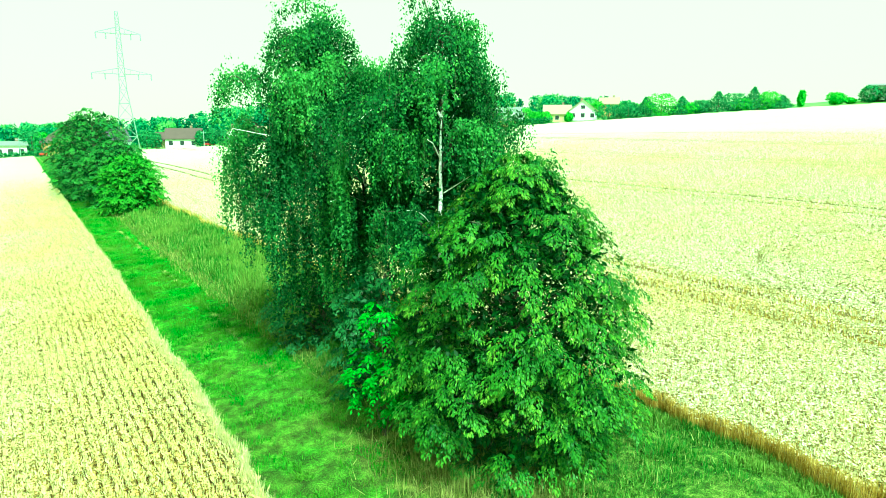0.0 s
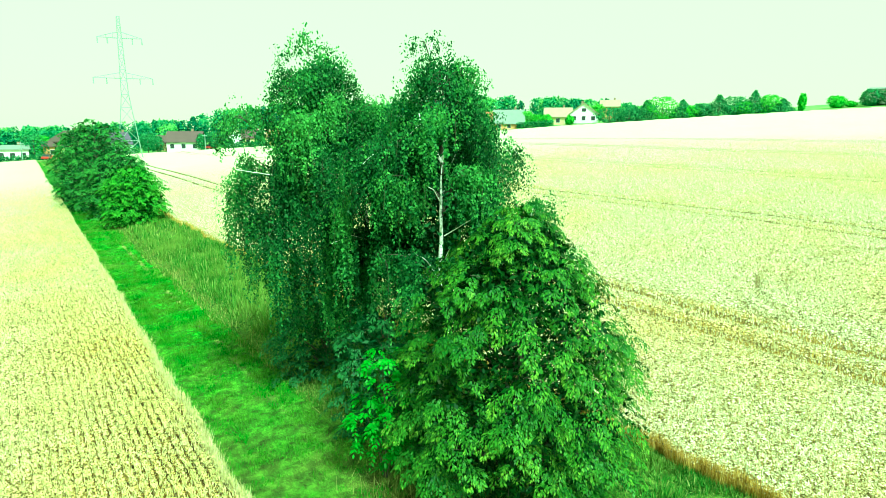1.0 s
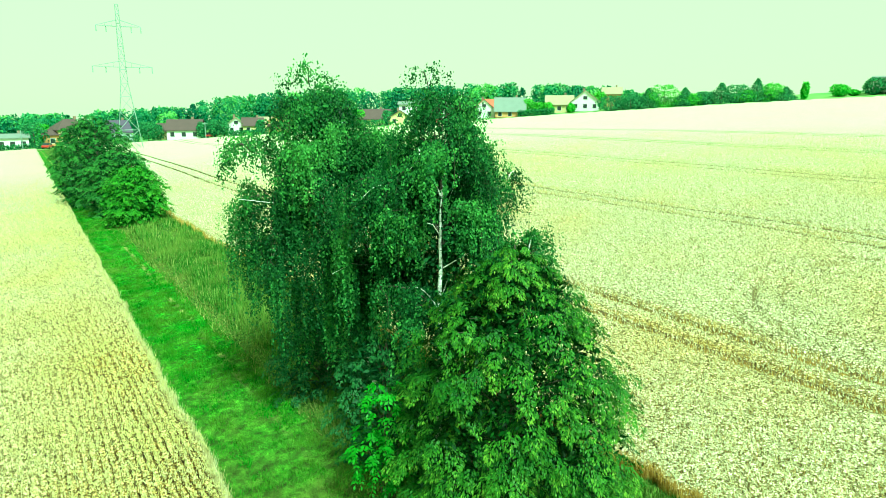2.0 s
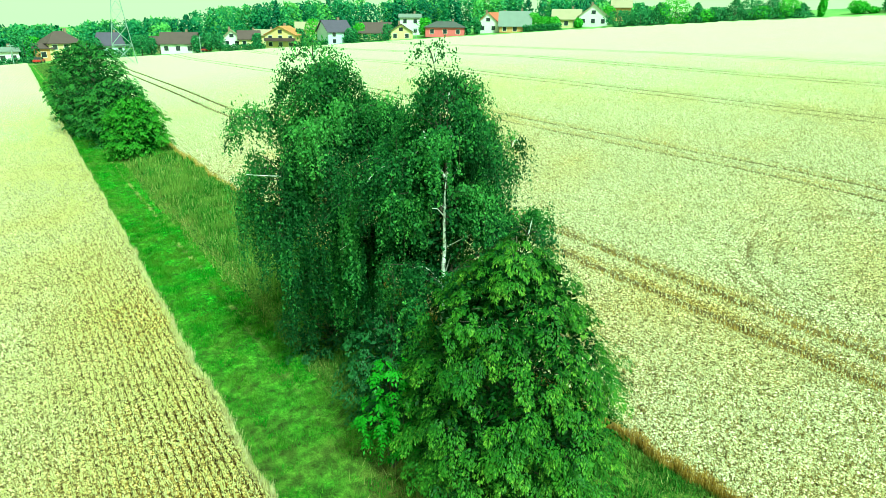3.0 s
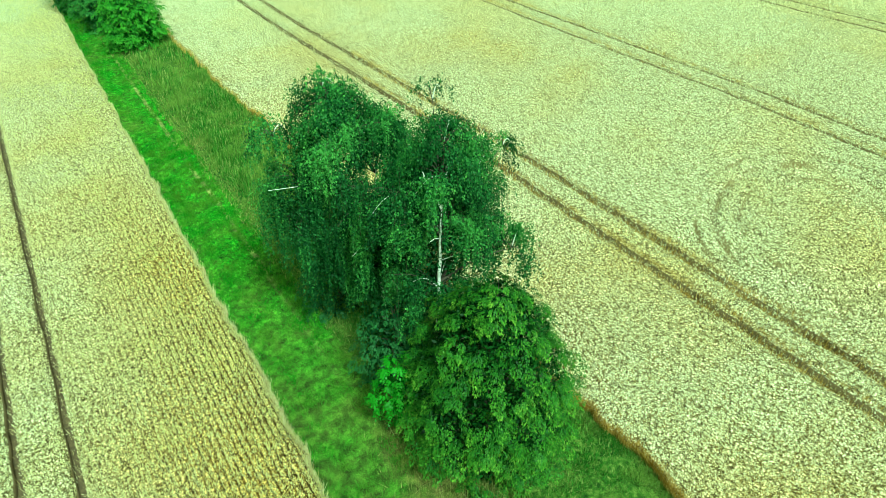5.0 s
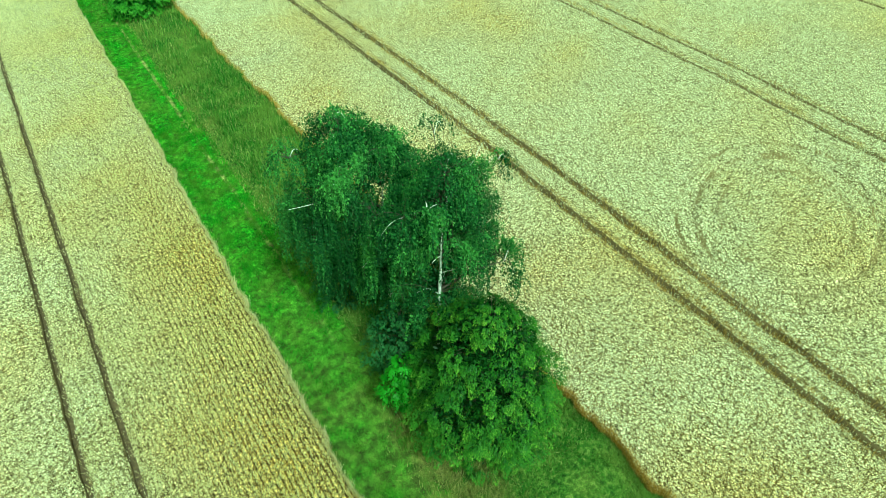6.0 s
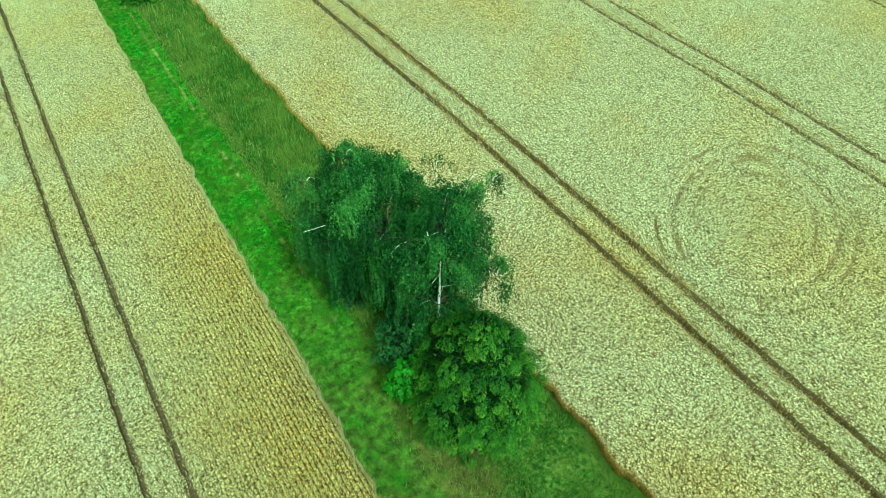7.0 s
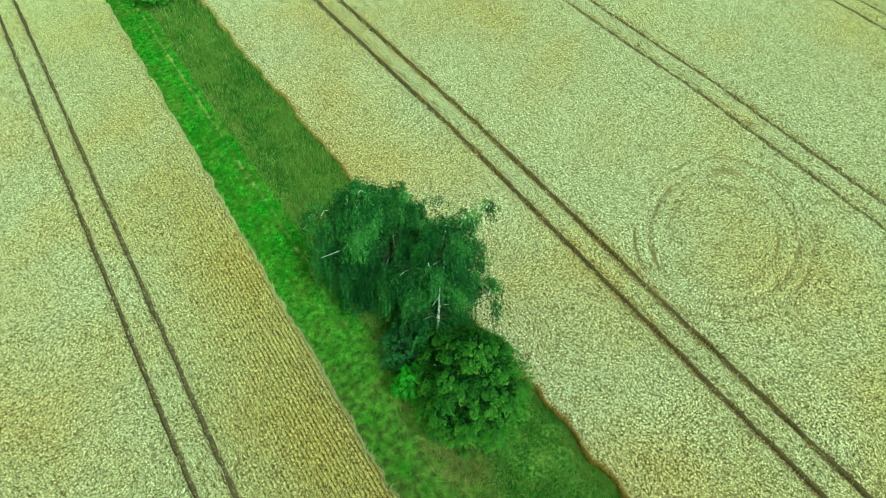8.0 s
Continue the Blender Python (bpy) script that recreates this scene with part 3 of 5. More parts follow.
def crop_strip(lo, hi, wander_lo=None, wander_hi=None):
    """A block of standing crop between two ruts: its top, and walls of stalks down to the soil."""
    m = strip_lines(lo, hi)
    t = np.linspace(0, 1, m)
    ys = CROP_Y
    a = wander_lo(ys) if wander_lo else np.full(len(ys), lo) + 0.12 * (vnoise(ys, ys * 0 + lo, 0.8, 61) - 0.5)
    b = wander_hi(ys) if wander_hi else np.full(len(ys), hi) + 0.12 * (vnoise(ys, ys * 0 + hi, 0.8, 62) - 0.5)
    X = a[:, None] * (1 - t) + b[:, None] * t
    X = np.concatenate([X[:, :1], X, X[:, -1:]], 1)
    Y = np.repeat(ys[:, None], m + 2, 1)
    X = X + fan(X, Y)
    Z = gz(X, Y)
    Z[:, 1:-1] += canopy_top(X[:, 1:-1], Y[:, 1:-1])
    Z[:, [1, -2]] -= 0.06
    k = m + 2
    V = np.stack([X, Y, Z], -1).reshape(-1, 3)
    i = (np.arange(len(ys) - 1)[:, None] * k + np.arange(k - 1)).ravel()
    F = np.stack([i, i + 1, i + k + 1, i + k], 1)
    mid = V[F].mean(1)
    return V, F[np.hypot(mid[:, 0], mid[:, 1]) < FIELD_R]


def joined(pieces):
    V, F, at = [], [], 0
    for v, f in pieces:
        V.append(v)
        F.append(f + at)
        at += len(v)
    return np.concatenate(V), np.concatenate(F)


cuts_r = [r for r in RUTS if 13 < r[0] < 188]
cuts_l = [r for r in RUTS if -188 < r[1] < 3]
right_strips = []
for k in range(len(cuts_r) + 1):
    a0 = 12.5 if k == 0 else cuts_r[k - 1][1]
    b0 = cuts_r[k][0] if k < len(cuts_r) else 188.0
    if b0 > a0:
        right_strips.append(crop_strip(a0, b0, edge_right if k == 0 else None))
left_strips = []
for k in range(len(cuts_l) + 1):
    a0 = -188.0 if k == 0 else cuts_l[k - 1][1]
    b0 = cuts_l[k][0] if k < len(cuts_l) else 3.6
    left_strips.append(crop_strip(a0, b0, None, edge_left if k == len(cuts_l) else None))


def in_rut(x):
    bad = np.zeros(len(x), bool)
    for lo, hi in RUTS:
        bad |= (x > lo - 0.04) & (x < hi + (0.13 if lo > 0 else 0.03))
    return bad


def crop_ears(count, side, row, jitter):
    """Nodding ears on their stalks, in drilled rows along y, thinning out and standing for larger tufts with distance."""
    dd = np.linspace(2, 105, 3000)
    cdf = np.cumsum(dd * np.minimum(1, 11 / dd) ** 1.2 * np.clip((105 - dd) / 45, 0, 1))
    d = np.interp(rng.random(count), cdf / cdf[-1], dd)
    th = np.radians(rng.uniform(-68, 112, count))
    x, y = d * np.sin(th), d * np.cos(th)
    x = (np.round(x / row - 0.25) + 0.25) * row + rng.normal(0, 1, count) * (jitter + 0.0006 * d)
    keep = ~in_rut(unfan(x, y)) & (ring_mark(x, y) < 0.5)
    keep &= (x > edge_right(y) + 0.02) if side > 0 else (x < edge_left(y) - 0.02)
    keep &= (1 if side > 0 else 1.25) * vnoise(x, y, 0.085, 71) + 0.12 * vnoise(x, y, 0.5, 72) + rng.uniform(-0.15, 0.15, count) > 0.38
    x, y, d = x[keep], y[keep], d[keep]
    c = len(x)
    s = np.interp(d, (8, 26), (0.85, 1.1)) * rng.uniform(0.75, 1.25, c) * np.maximum(1, d / 26) ** 0.35
    h = 0.66 + 0.10 * (vnoise(x, y, 7.0, 52) - 0.5) + 0.10 * (vnoise(x, y, 0.085, 71) - 0.7) + rng.normal(0, 0.045, c)
    az = rng.normal(2.6, 1.4, c) if side > 0 else rng.normal(1.9, 0.9, c)
    d3 = np.stack([np.cos(az), np.sin(az), np.zeros(c)], 1)
    foot = np.stack([x, y, gz(x, y)], 1)
    neck = foot + d3 * 0.03 + np.array([0, 0, 1.0]) * h[:, None]
    tilt = np.abs(rng.normal(0.0, 0.6, c)) if side > 0 else np.abs(rng.normal(0, 0.5, c))
    w = d3 * np.sin(tilt)[:, None] + np.array([0, 0, 1.0]) * np.cos(tilt)[:, None]
    flat = np.cross(w, rng.normal(0, 1, (c, 3)))
    flat /= np.linalg.norm(flat, axis=1)[:, None] + 1e-6
    L, W = (0.12 * s)[:, None], (0.0145 * s)[:, None]
    E = np.stack([neck, neck + w * L * 0.5 + flat * W, neck + w * L, neck + w * L * 0.5 - flat * W], 1)
    near = d < 15
    quads, tris = E[near].reshape(-1, 3), E[~near][:, 1:].copy()
    tris[:, 0] += (flat * W * 0.3 - w * L * 0.3)[~near]
    tris[:, 2] -= (flat * W * 0.3 + w * L * 0.3)[~near]
    EV = np.concatenate([quads, tris.reshape(-1, 3)])
    k = 4 * np.arange(near.sum())[:, None]
    EF = np.concatenate([k + [0, 1, 2], k + [0, 2, 3], len(quads) + np.arange(3 * (~near).sum()).reshape(-1, 3)])
    side_v = np.stack([-d3[:, 1], d3[:, 0], np.zeros(c)], 1) * 0.005 * s[:, None]
    low = foot + np.array([0, 0, 0.3])
    S = np.stack([low - side_v, low + side_v, neck], 1)[d < 24].reshape(-1, 3)
    return (EV, EF), (S, np.arange(len(S)).reshape(-1, 3))


def edge_stalks(count, edge, y0, y1, side):
    """Bare stalks and leaves standing at a cut edge of the crop."""
    y = rng.uniform(y0, y1, count)
    x = (edge(y) if callable(edge) else np.full(count, edge)) + side * rng.uniform(-0.03, 0.10, count)
    x = x + fan(x, y)
    return blades(x, y, gz(x, y), rng.uniform(0.45, 0.76, count), 0.026 * (1 + 0.01 * np.abs(y)), 0.2)


def rut_litter(count, lo, hi, y0, y1):
    """Broken straw lying in a wheel rut."""
    x, y = rng.uniform(lo, hi, count), rng.uniform(y0, y1, count)
    x = x + fan(x, y)
    return blades(x, y, gz(x, y) + 0.02, rng.uniform(0.12, 0.35, count), 0.02 * (1 + 0.01 * np.abs(y)), 1.2)


def field(name, strips, count, row, jitter, edges, side, label):
    V, F = joined(strips)
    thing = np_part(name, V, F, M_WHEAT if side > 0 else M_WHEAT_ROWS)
    tagged(thing, label, "wheat", kind="stuff")
    # the cut sides show bare straw, in the rut walls a copy darkened for shade
    middle = V[F].mean(1)
    nor = np.zeros(3 * len(thing.data.polygons), np.float32)
    thing.data.polygons.foreach_get("normal", nor)
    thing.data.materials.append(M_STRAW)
    thing.data.materials.append(M_SHADESTRAW)
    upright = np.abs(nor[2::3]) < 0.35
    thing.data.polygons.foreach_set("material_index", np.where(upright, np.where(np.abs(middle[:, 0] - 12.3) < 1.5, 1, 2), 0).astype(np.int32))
    ears, stalks = crop_ears(count, side, row, jitter)
    np_part("ears", *ears, M_EAR if side > 0 else M_EAR_MARGIN, thing, "pale gold nodding ears", "stuff")
    litter = [rut_litter(500, lo, hi, -4 if side > 0 else 8, 60) for lo, hi in RUTS if (15 < lo < 42 if side > 0 else -6 < lo < 0)]
    V, F = joined([stalks] + litter + [edge_stalks(*e) for e in edges])
    np_part("stalks", V, F, M_STALK if side > 0 else M_PALESTALK, thing, "brownish straw stalks" if side > 0 else "pale gold straw stalks", "stuff")
    return thing


field("wheat_field", right_strips,
      900000, 0.125, 0.045,
      [(9000, edge_right, 0, 14, 1), (12000, edge_right, 0, 40, 1), (6000, edge_right, 40, 90, 1), (5000, 20.5, -4, 40, 1), (5000, 22.22, -4, 45, 1), (4000, 20.0, -4, 30, -1), (4000, 21.75, -4, 40, -1), (4000, 37.25, -4, 50, 1), (4000, 39.0, -4, 50, 1)],
      1, "ripe pale gold wheat with tractor ruts and ring marks")
field("wheat_field", left_strips,
      800000, 0.21, 0.042,
      [(12000, edge_left, 4, 40, -1), (5000, edge_left, 40, 90, -1), (3500, -2.72, 8, 50, 1), (3500, -4.37, 8, 50, 1)],
      -1, "ripe pale gold wheat in drilled rows with tractor ruts")


# ---- trees ----
def tube(points, radii, sides=8):
    """A tapered limb along some points."""
    P = np.asarray(points, float)
    T = np.gradient(P, axis=0)
    T /= np.linalg.norm(T, axis=1)[:, None] + 1e-9
    up = np.where(np.abs(T[:, 2:3]) > 0.9, np.array([[1.0, 0, 0]]), np.array([[0, 0, 1.0]]))
    A = np.cross(T, up)
    A /= np.linalg.norm(A, axis=1)[:, None] + 1e-9
    B = np.cross(T, A)
    ang = np.linspace(0, 2 * np.pi, sides, endpoint=False)
    ring = P[:, None] + np.asarray(radii)[:, None, None] * (np.cos(ang)[None, :, None] * A[:, None] + np.sin(ang)[None, :, None] * B[:, None])
    n = len(P)
    F = [[i * sides + k, i * sides + (k + 1) % sides, (i + 1) * sides + (k + 1) % sides, (i + 1) * sides + k] for i in range(n - 1) for k in range(sides)]
    return ring.reshape(-1, 3), np.array(F)


def leaves(at, along, normal, length, width):
    """A four-sided leaf at each place, folded a little along nothing but its own plane."""
    along = along / (np.linalg.norm(along, axis=1)[:, None] + 1e-9)
    side = np.cross(along, normal)
    side /= np.linalg.norm(side, axis=1)[:, None] + 1e-9
    L, W = np.asarray(length)[:, None], np.asarray(width)[:, None]
    V = np.stack([at, at + along * L * 0.45 + side * W / 2, at + along * L, at + along * L * 0.45 - side * W / 2], 1)
    return V.reshape(-1, 3), np.arange(4 * len(at)).reshape(-1, 4)


def birch(x, y, stems, lobes, seed, label, leaf=0.076, core=5000, bare=(), clear=()):
    """A weeping birch: white stems, limbs out to the lobes of its crown, and in each lobe bundles of leafy wisps that hang.
    lobes: centre, radii, bundles, length of the wisps, lowest point. clear: slots before the stem through which it shows."""
    r = np.random.default_rng(seed)
    z0 = float(gz(x, y))
    tree = new("birch_tree")
    tree.location = (x, y, z0)
    tagged(tree, label, "tree", "birches on the verge")
    for k, (name, pts, thick) in enumerate(stems):
        P = np.array(pts, float)
        s = np.linspace(0, 1, 18)
        run = np.linspace(0, 1, len(P))
        axis = np.stack([np.interp(s, run, P[:, j]) for j in range(3)], 1)
        axis[1:-1] = (axis[:-2] + 2 * axis[1:-1] + axis[2:]) / 4
        axis[1:, :2] += r.normal(0, 0.02, (17, 2))
        V, F = tube(axis, thick * (1 - s) ** 0.6 + 0.012)
        np_part(name, V, F, M_BARK, tree, "white birch stem with dark marks", smooth=True)
    fork = np.array(stems[0][1][-1], float)
    base = np.array(stems[0][1][0], float)
    at, al, no, tones, twigs = [], [], [], [], []
    for c, rad, bundles, length, floor in lobes:
        c, rad = np.array(c, float), np.array(rad, float)
        f = min(1.0, max(0.25, (c[2] - 1.2) / fork[2]))
        root = base * (1 - f) + fork * f
        t = np.linspace(0, 1, 8)[:, None]
        V, F = tube(root * (1 - t) + c * t + np.array([0, 0, 0.2]) * np.sin(np.pi * t), (0.02 if max(rad) < 0.7 else 0.045) * (1 - t[:, 0]) + 0.01, 6)
        np_part("limb", V, F, M_TWIG, tree, smooth=True)
        small = max(rad) < 0.7
        branches = max(2, round(bundles / 4.2))
        spots = []
        for i in range(branches):
            w = r.uniform(-0.4, 1.0)
            a = i * 2.39996 + r.normal(0, 0.3)
            q = math.sqrt(max(0.0, 1 - w * w))
            d = np.array([q * math.cos(a), q * math.sin(a), w])
            tip = c + rad * d * r.uniform(0.82, 1.12)
            V, F = tube(c * (1 - t) + tip * t + np.array([0, 0, 0.25]) * np.sin(np.pi * t), 0.018 * (1 - t[:, 0]) + 0.005, 4)
            np_part("limb", V, F, M_TWIG if i % 12 else M_BARK, tree, smooth=True)
            # tone falls inwards and down the wisps, painting the crown's shade
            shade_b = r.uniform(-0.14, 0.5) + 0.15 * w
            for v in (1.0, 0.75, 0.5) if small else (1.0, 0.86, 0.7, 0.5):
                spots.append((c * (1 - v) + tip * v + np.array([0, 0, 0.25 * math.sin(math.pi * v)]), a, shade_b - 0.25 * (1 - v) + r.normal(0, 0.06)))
        for start, a, shade in spots:
            spread_b = r.uniform(0.08, 0.2)
            for _ in range(int(r.integers(6, 11) if small else r.integers(8, 15))):
                p = start + r.normal(0, 1, 3) * np.array([spread_b, spread_b, 0.12])
                L = length * r.uniform(0.4, 1.3)
                L = min(L, max(0.25, p[2] - floor * r.uniform(0.6, 1.7)))
                m = max(5, int(L / 0.042) + 4)
                u = np.sort(r.random(m))
                az, out = a + r.normal(0, 0.8), r.uniform(0.1, 0.42) * (1.3 if length < 1 else 1.0)
                arch = out * (1 - np.exp(-4 * u))
                line = p + np.stack([np.cos(az) * arch, np.sin(az) * arch, 0.14 * np.sin(np.minimum(u * 5, np.pi)) - L * u ** 1.15], 1)
                line[:, :2] += u[:, None] * r.normal(0, 0.09, 2)
                if r.random() < 0.05:
                    twigs.append(tube(line[:: max(1, m // 6)], np.full(len(line[:: max(1, m // 6)]), 0.004), 3))
                thick = (0.022 + 0.026 * np.sin(np.pi * np.clip(u * 1.15, 0, 1)))[:, None]
                at.append(line + r.normal(0, 1, (m, 3)) * thick)
                al.append(np.stack([r.normal(0, 0.5, m), r.normal(0, 0.5, m), r.uniform(-1.3, -0.35, m)], 1))
                no.append(np.array([math.cos(a), math.sin(a), 0.4]) + r.normal(0, 0.55, (m, 3)))
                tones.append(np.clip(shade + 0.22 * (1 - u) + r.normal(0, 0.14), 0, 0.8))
    at, al, no, tones = np.concatenate(at), np.concatenate(al), np.concatenate(no), np.concatenate(tones)
    # leaves inside the dense lobes, their shade painted in as the darkest tone
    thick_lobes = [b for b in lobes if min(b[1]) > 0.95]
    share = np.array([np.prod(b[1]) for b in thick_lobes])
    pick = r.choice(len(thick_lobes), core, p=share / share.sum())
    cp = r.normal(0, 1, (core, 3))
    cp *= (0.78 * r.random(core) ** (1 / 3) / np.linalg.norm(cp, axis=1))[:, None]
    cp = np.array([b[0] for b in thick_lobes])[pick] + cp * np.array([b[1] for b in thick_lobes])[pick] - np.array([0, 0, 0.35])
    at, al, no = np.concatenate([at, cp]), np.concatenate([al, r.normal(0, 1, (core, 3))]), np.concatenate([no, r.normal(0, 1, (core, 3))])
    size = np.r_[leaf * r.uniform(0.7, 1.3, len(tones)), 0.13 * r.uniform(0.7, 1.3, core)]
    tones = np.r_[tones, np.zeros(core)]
    keep = at[:, 2] > 0.15
    for cx, cy, bearing, half, lo, hi in clear:
        ahead = (at[:, 0] - cx) * math.cos(bearing) + (at[:, 1] - cy) * math.sin(bearing)
        aside = np.abs((at[:, 1] - cy) * math.cos(bearing) - (at[:, 0] - cx) * math.sin(bearing))
        keep &= ~((ahead > -0.15) & (aside < half) & (at[:, 2] > lo) & (at[:, 2] < hi + 0.35 * ahead) & (r.random(len(at)) < 0.93))
    at, al, no, size, tones = at[keep], al[keep], no[keep], size[keep], tones[keep]
    V, F = leaves(at, al, no, size, size * 0.7 * r.uniform(0.75, 1.2, len(at)))
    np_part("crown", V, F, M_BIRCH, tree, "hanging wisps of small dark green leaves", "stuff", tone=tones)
    V, F = joined(twigs)
    np_part("twig_tangle", V, F, M_TWIG, tree, "thin brown hanging twigs", "stuff")
    for pts in bare:
        pts = np.array(pts, float)
        V, F = tube(pts, np.linspace(0.022, 0.006, len(pts)), 6)
        np_part("dead_branch", V, F, M_BARK, tree, "bare whitish dead branch", smooth=True)
    return tree


birch(9.4, 17.9,
      [("trunk", [(0, 0, 0), (-0.25, -0.1, 2.2), (-0.1, 0.1, 4.4), (0.05, 0.35, 6.6)], 0.12),
       ("leader", [(0.05, 0.35, 6.6), (-0.45, 0.3, 7.9), (-1.0, 0.2, 9.0), (-1.4, 0.1, 9.8)], 0.04),
       ("leader", [(0.05, 0.35, 6.6), (0.35, 0.2, 7.6), (0.4, 0.1, 8.9)], 0.045)],
      [((-1.3, 0.3, 8.1), (1.75, 1.7, 1.5), 95, 1.3, 0.9),
       ((-1.65, 0.2, 9.55), (1.05, 1.05, 0.95), 62, 0.6, 0.9),
       ((-1.9, 0.0, 10.5), (0.45, 0.45, 0.35), 12, 0.4, 0.9),
       ((-3.3, 1.4, 8.5), (0.68, 0.68, 0.5), 24, 0.8, 0.9),
       ((-2.7, 0.9, 6.7), (1.25, 1.3, 1.4), 50, 1.9, 0.8),
       ((-3.1, 1.0, 4.9), (0.85, 0.9, 1.0), 20, 1.9, 1.0),
       ((-0.9, -0.9, 6.2), (1.8, 1.7, 1.6), 80, 2.2, 0.6),
       ((-1.4, -0.5, 3.9), (1.7, 1.5, 1.3), 44, 2.2, 0.5),
       ((0.3, 0.2, 8.0), (1.3, 1.3, 1.2), 55, 1.2, 0.9),
       ((0.4, -1.6, 7.2), (1.2, 1.2, 1.4), 45, 1.5, 0.9),
       ((0.2, -1.4, 4.6), (1.3, 1.3, 1.4), 36, 1.8, 0.6),
       ((0.9, 1.0, 4.8), (1.4, 1.4, 1.5), 22, 1.8, 0.8)],
      3, "tall weeping birch with long hanging leafy strands", core=4800,
      clear=[(0.05, 0.3, -2.1, 0.26, 5.4, 7.0)],
      bare=[[(-1.8, 0.3, 6.7), (-2.8, 0.2, 7.0), (-3.4, 0.15, 7.1), (-4.15, 0.1, 7.25)], [(-0.5, -1.0, 5.0), (-1.6, -1.9, 5.4), (-2.4, -2.3, 5.3)], [(0.05, 0.35, 6.4), (-0.3, -0.4, 7.0), (-0.5, -0.9, 7.7)],
            [(-1.6, 0.0, 8.2), (-2.3, -0.5, 8.5), (-2.6, -0.9, 8.4)]])
birch(9.2, 13.6,
      [("trunk", [(0, 0, 0), (0.0, -0.05, 2.6), (0.03, -0.05, 5.2), (0.1, 0.0, 7.5)], 0.085),
       ("leader", [(0.1, 0.0, 7.5), (0.3, 0.1, 8.3), (0.45, 0.3, 9.0)], 0.035),
       ("leader", [(0.1, 0.0, 7.5), (-0.25, 0.25, 8.3), (-0.35, 0.4, 8.8)], 0.03)],
      [((0.35, 0.4, 8.4), (1.35, 1.35, 1.15), 95, 0.8, 1.2),
       ((0.55, 0.6, 9.45), (0.85, 0.85, 0.6), 40, 0.45, 1.2),
       ((0.85, 1.75, 10.4), (0.3, 0.3, 0.6), 10, 0.35, 1.2),
       ((0.75, 1.1, 9.7), (0.6, 0.6, 0.5), 20, 0.45, 1.2),
       ((-0.7, 1.2, 7.7), (1.25, 1.2, 1.2), 60, 1.1, 1.2),
       ((0.3, 0.3, 6.5), (1.75, 1.65, 1.4), 80, 1.2, 1.2),
       ((2.1, 1.7, 7.4), (1.35, 1.35, 1.3), 66, 1.0, 1.2),
       ((2.1, 1.3, 5.5), (1.4, 1.4, 1.4), 50, 1.3, 1.2),
       ((0.0, 0.0, 4.4), (1.7, 1.6, 1.4), 56, 1.2, 1.0),
       ((3.5, 2.6, 7.3), (0.5, 0.5, 0.3), 8, 1.0, 1.2),
       ((4.6, 2.6, 7.5), (0.35, 0.35, 0.2), 5, 1.0, 1.2),
       ((2.3, -1.0, 5.8), (0.75, 0.75, 0.55), 16, 0.8, 1.2)],
      5, "birch with a straight white trunk and drooping crown", core=2600,
      clear=[(0.05, 0.0, -2.17, 0.09, 6.2, 8.0)],
      bare=[[(0.1, 0, 6.4), (-0.5, -0.5, 6.9), (-0.8, -0.7, 7.0)], [(2.0, 1.8, 6.4), (3.4, 3.0, 7.2), (4.3, 3.4, 7.9)], [(2.2, 1.8, 6.5), (3.8, 2.7, 7.2), (4.6, 2.7, 7.7)], [(0.1, -0.1, 5.6), (0.6, -0.7, 6.1)]])


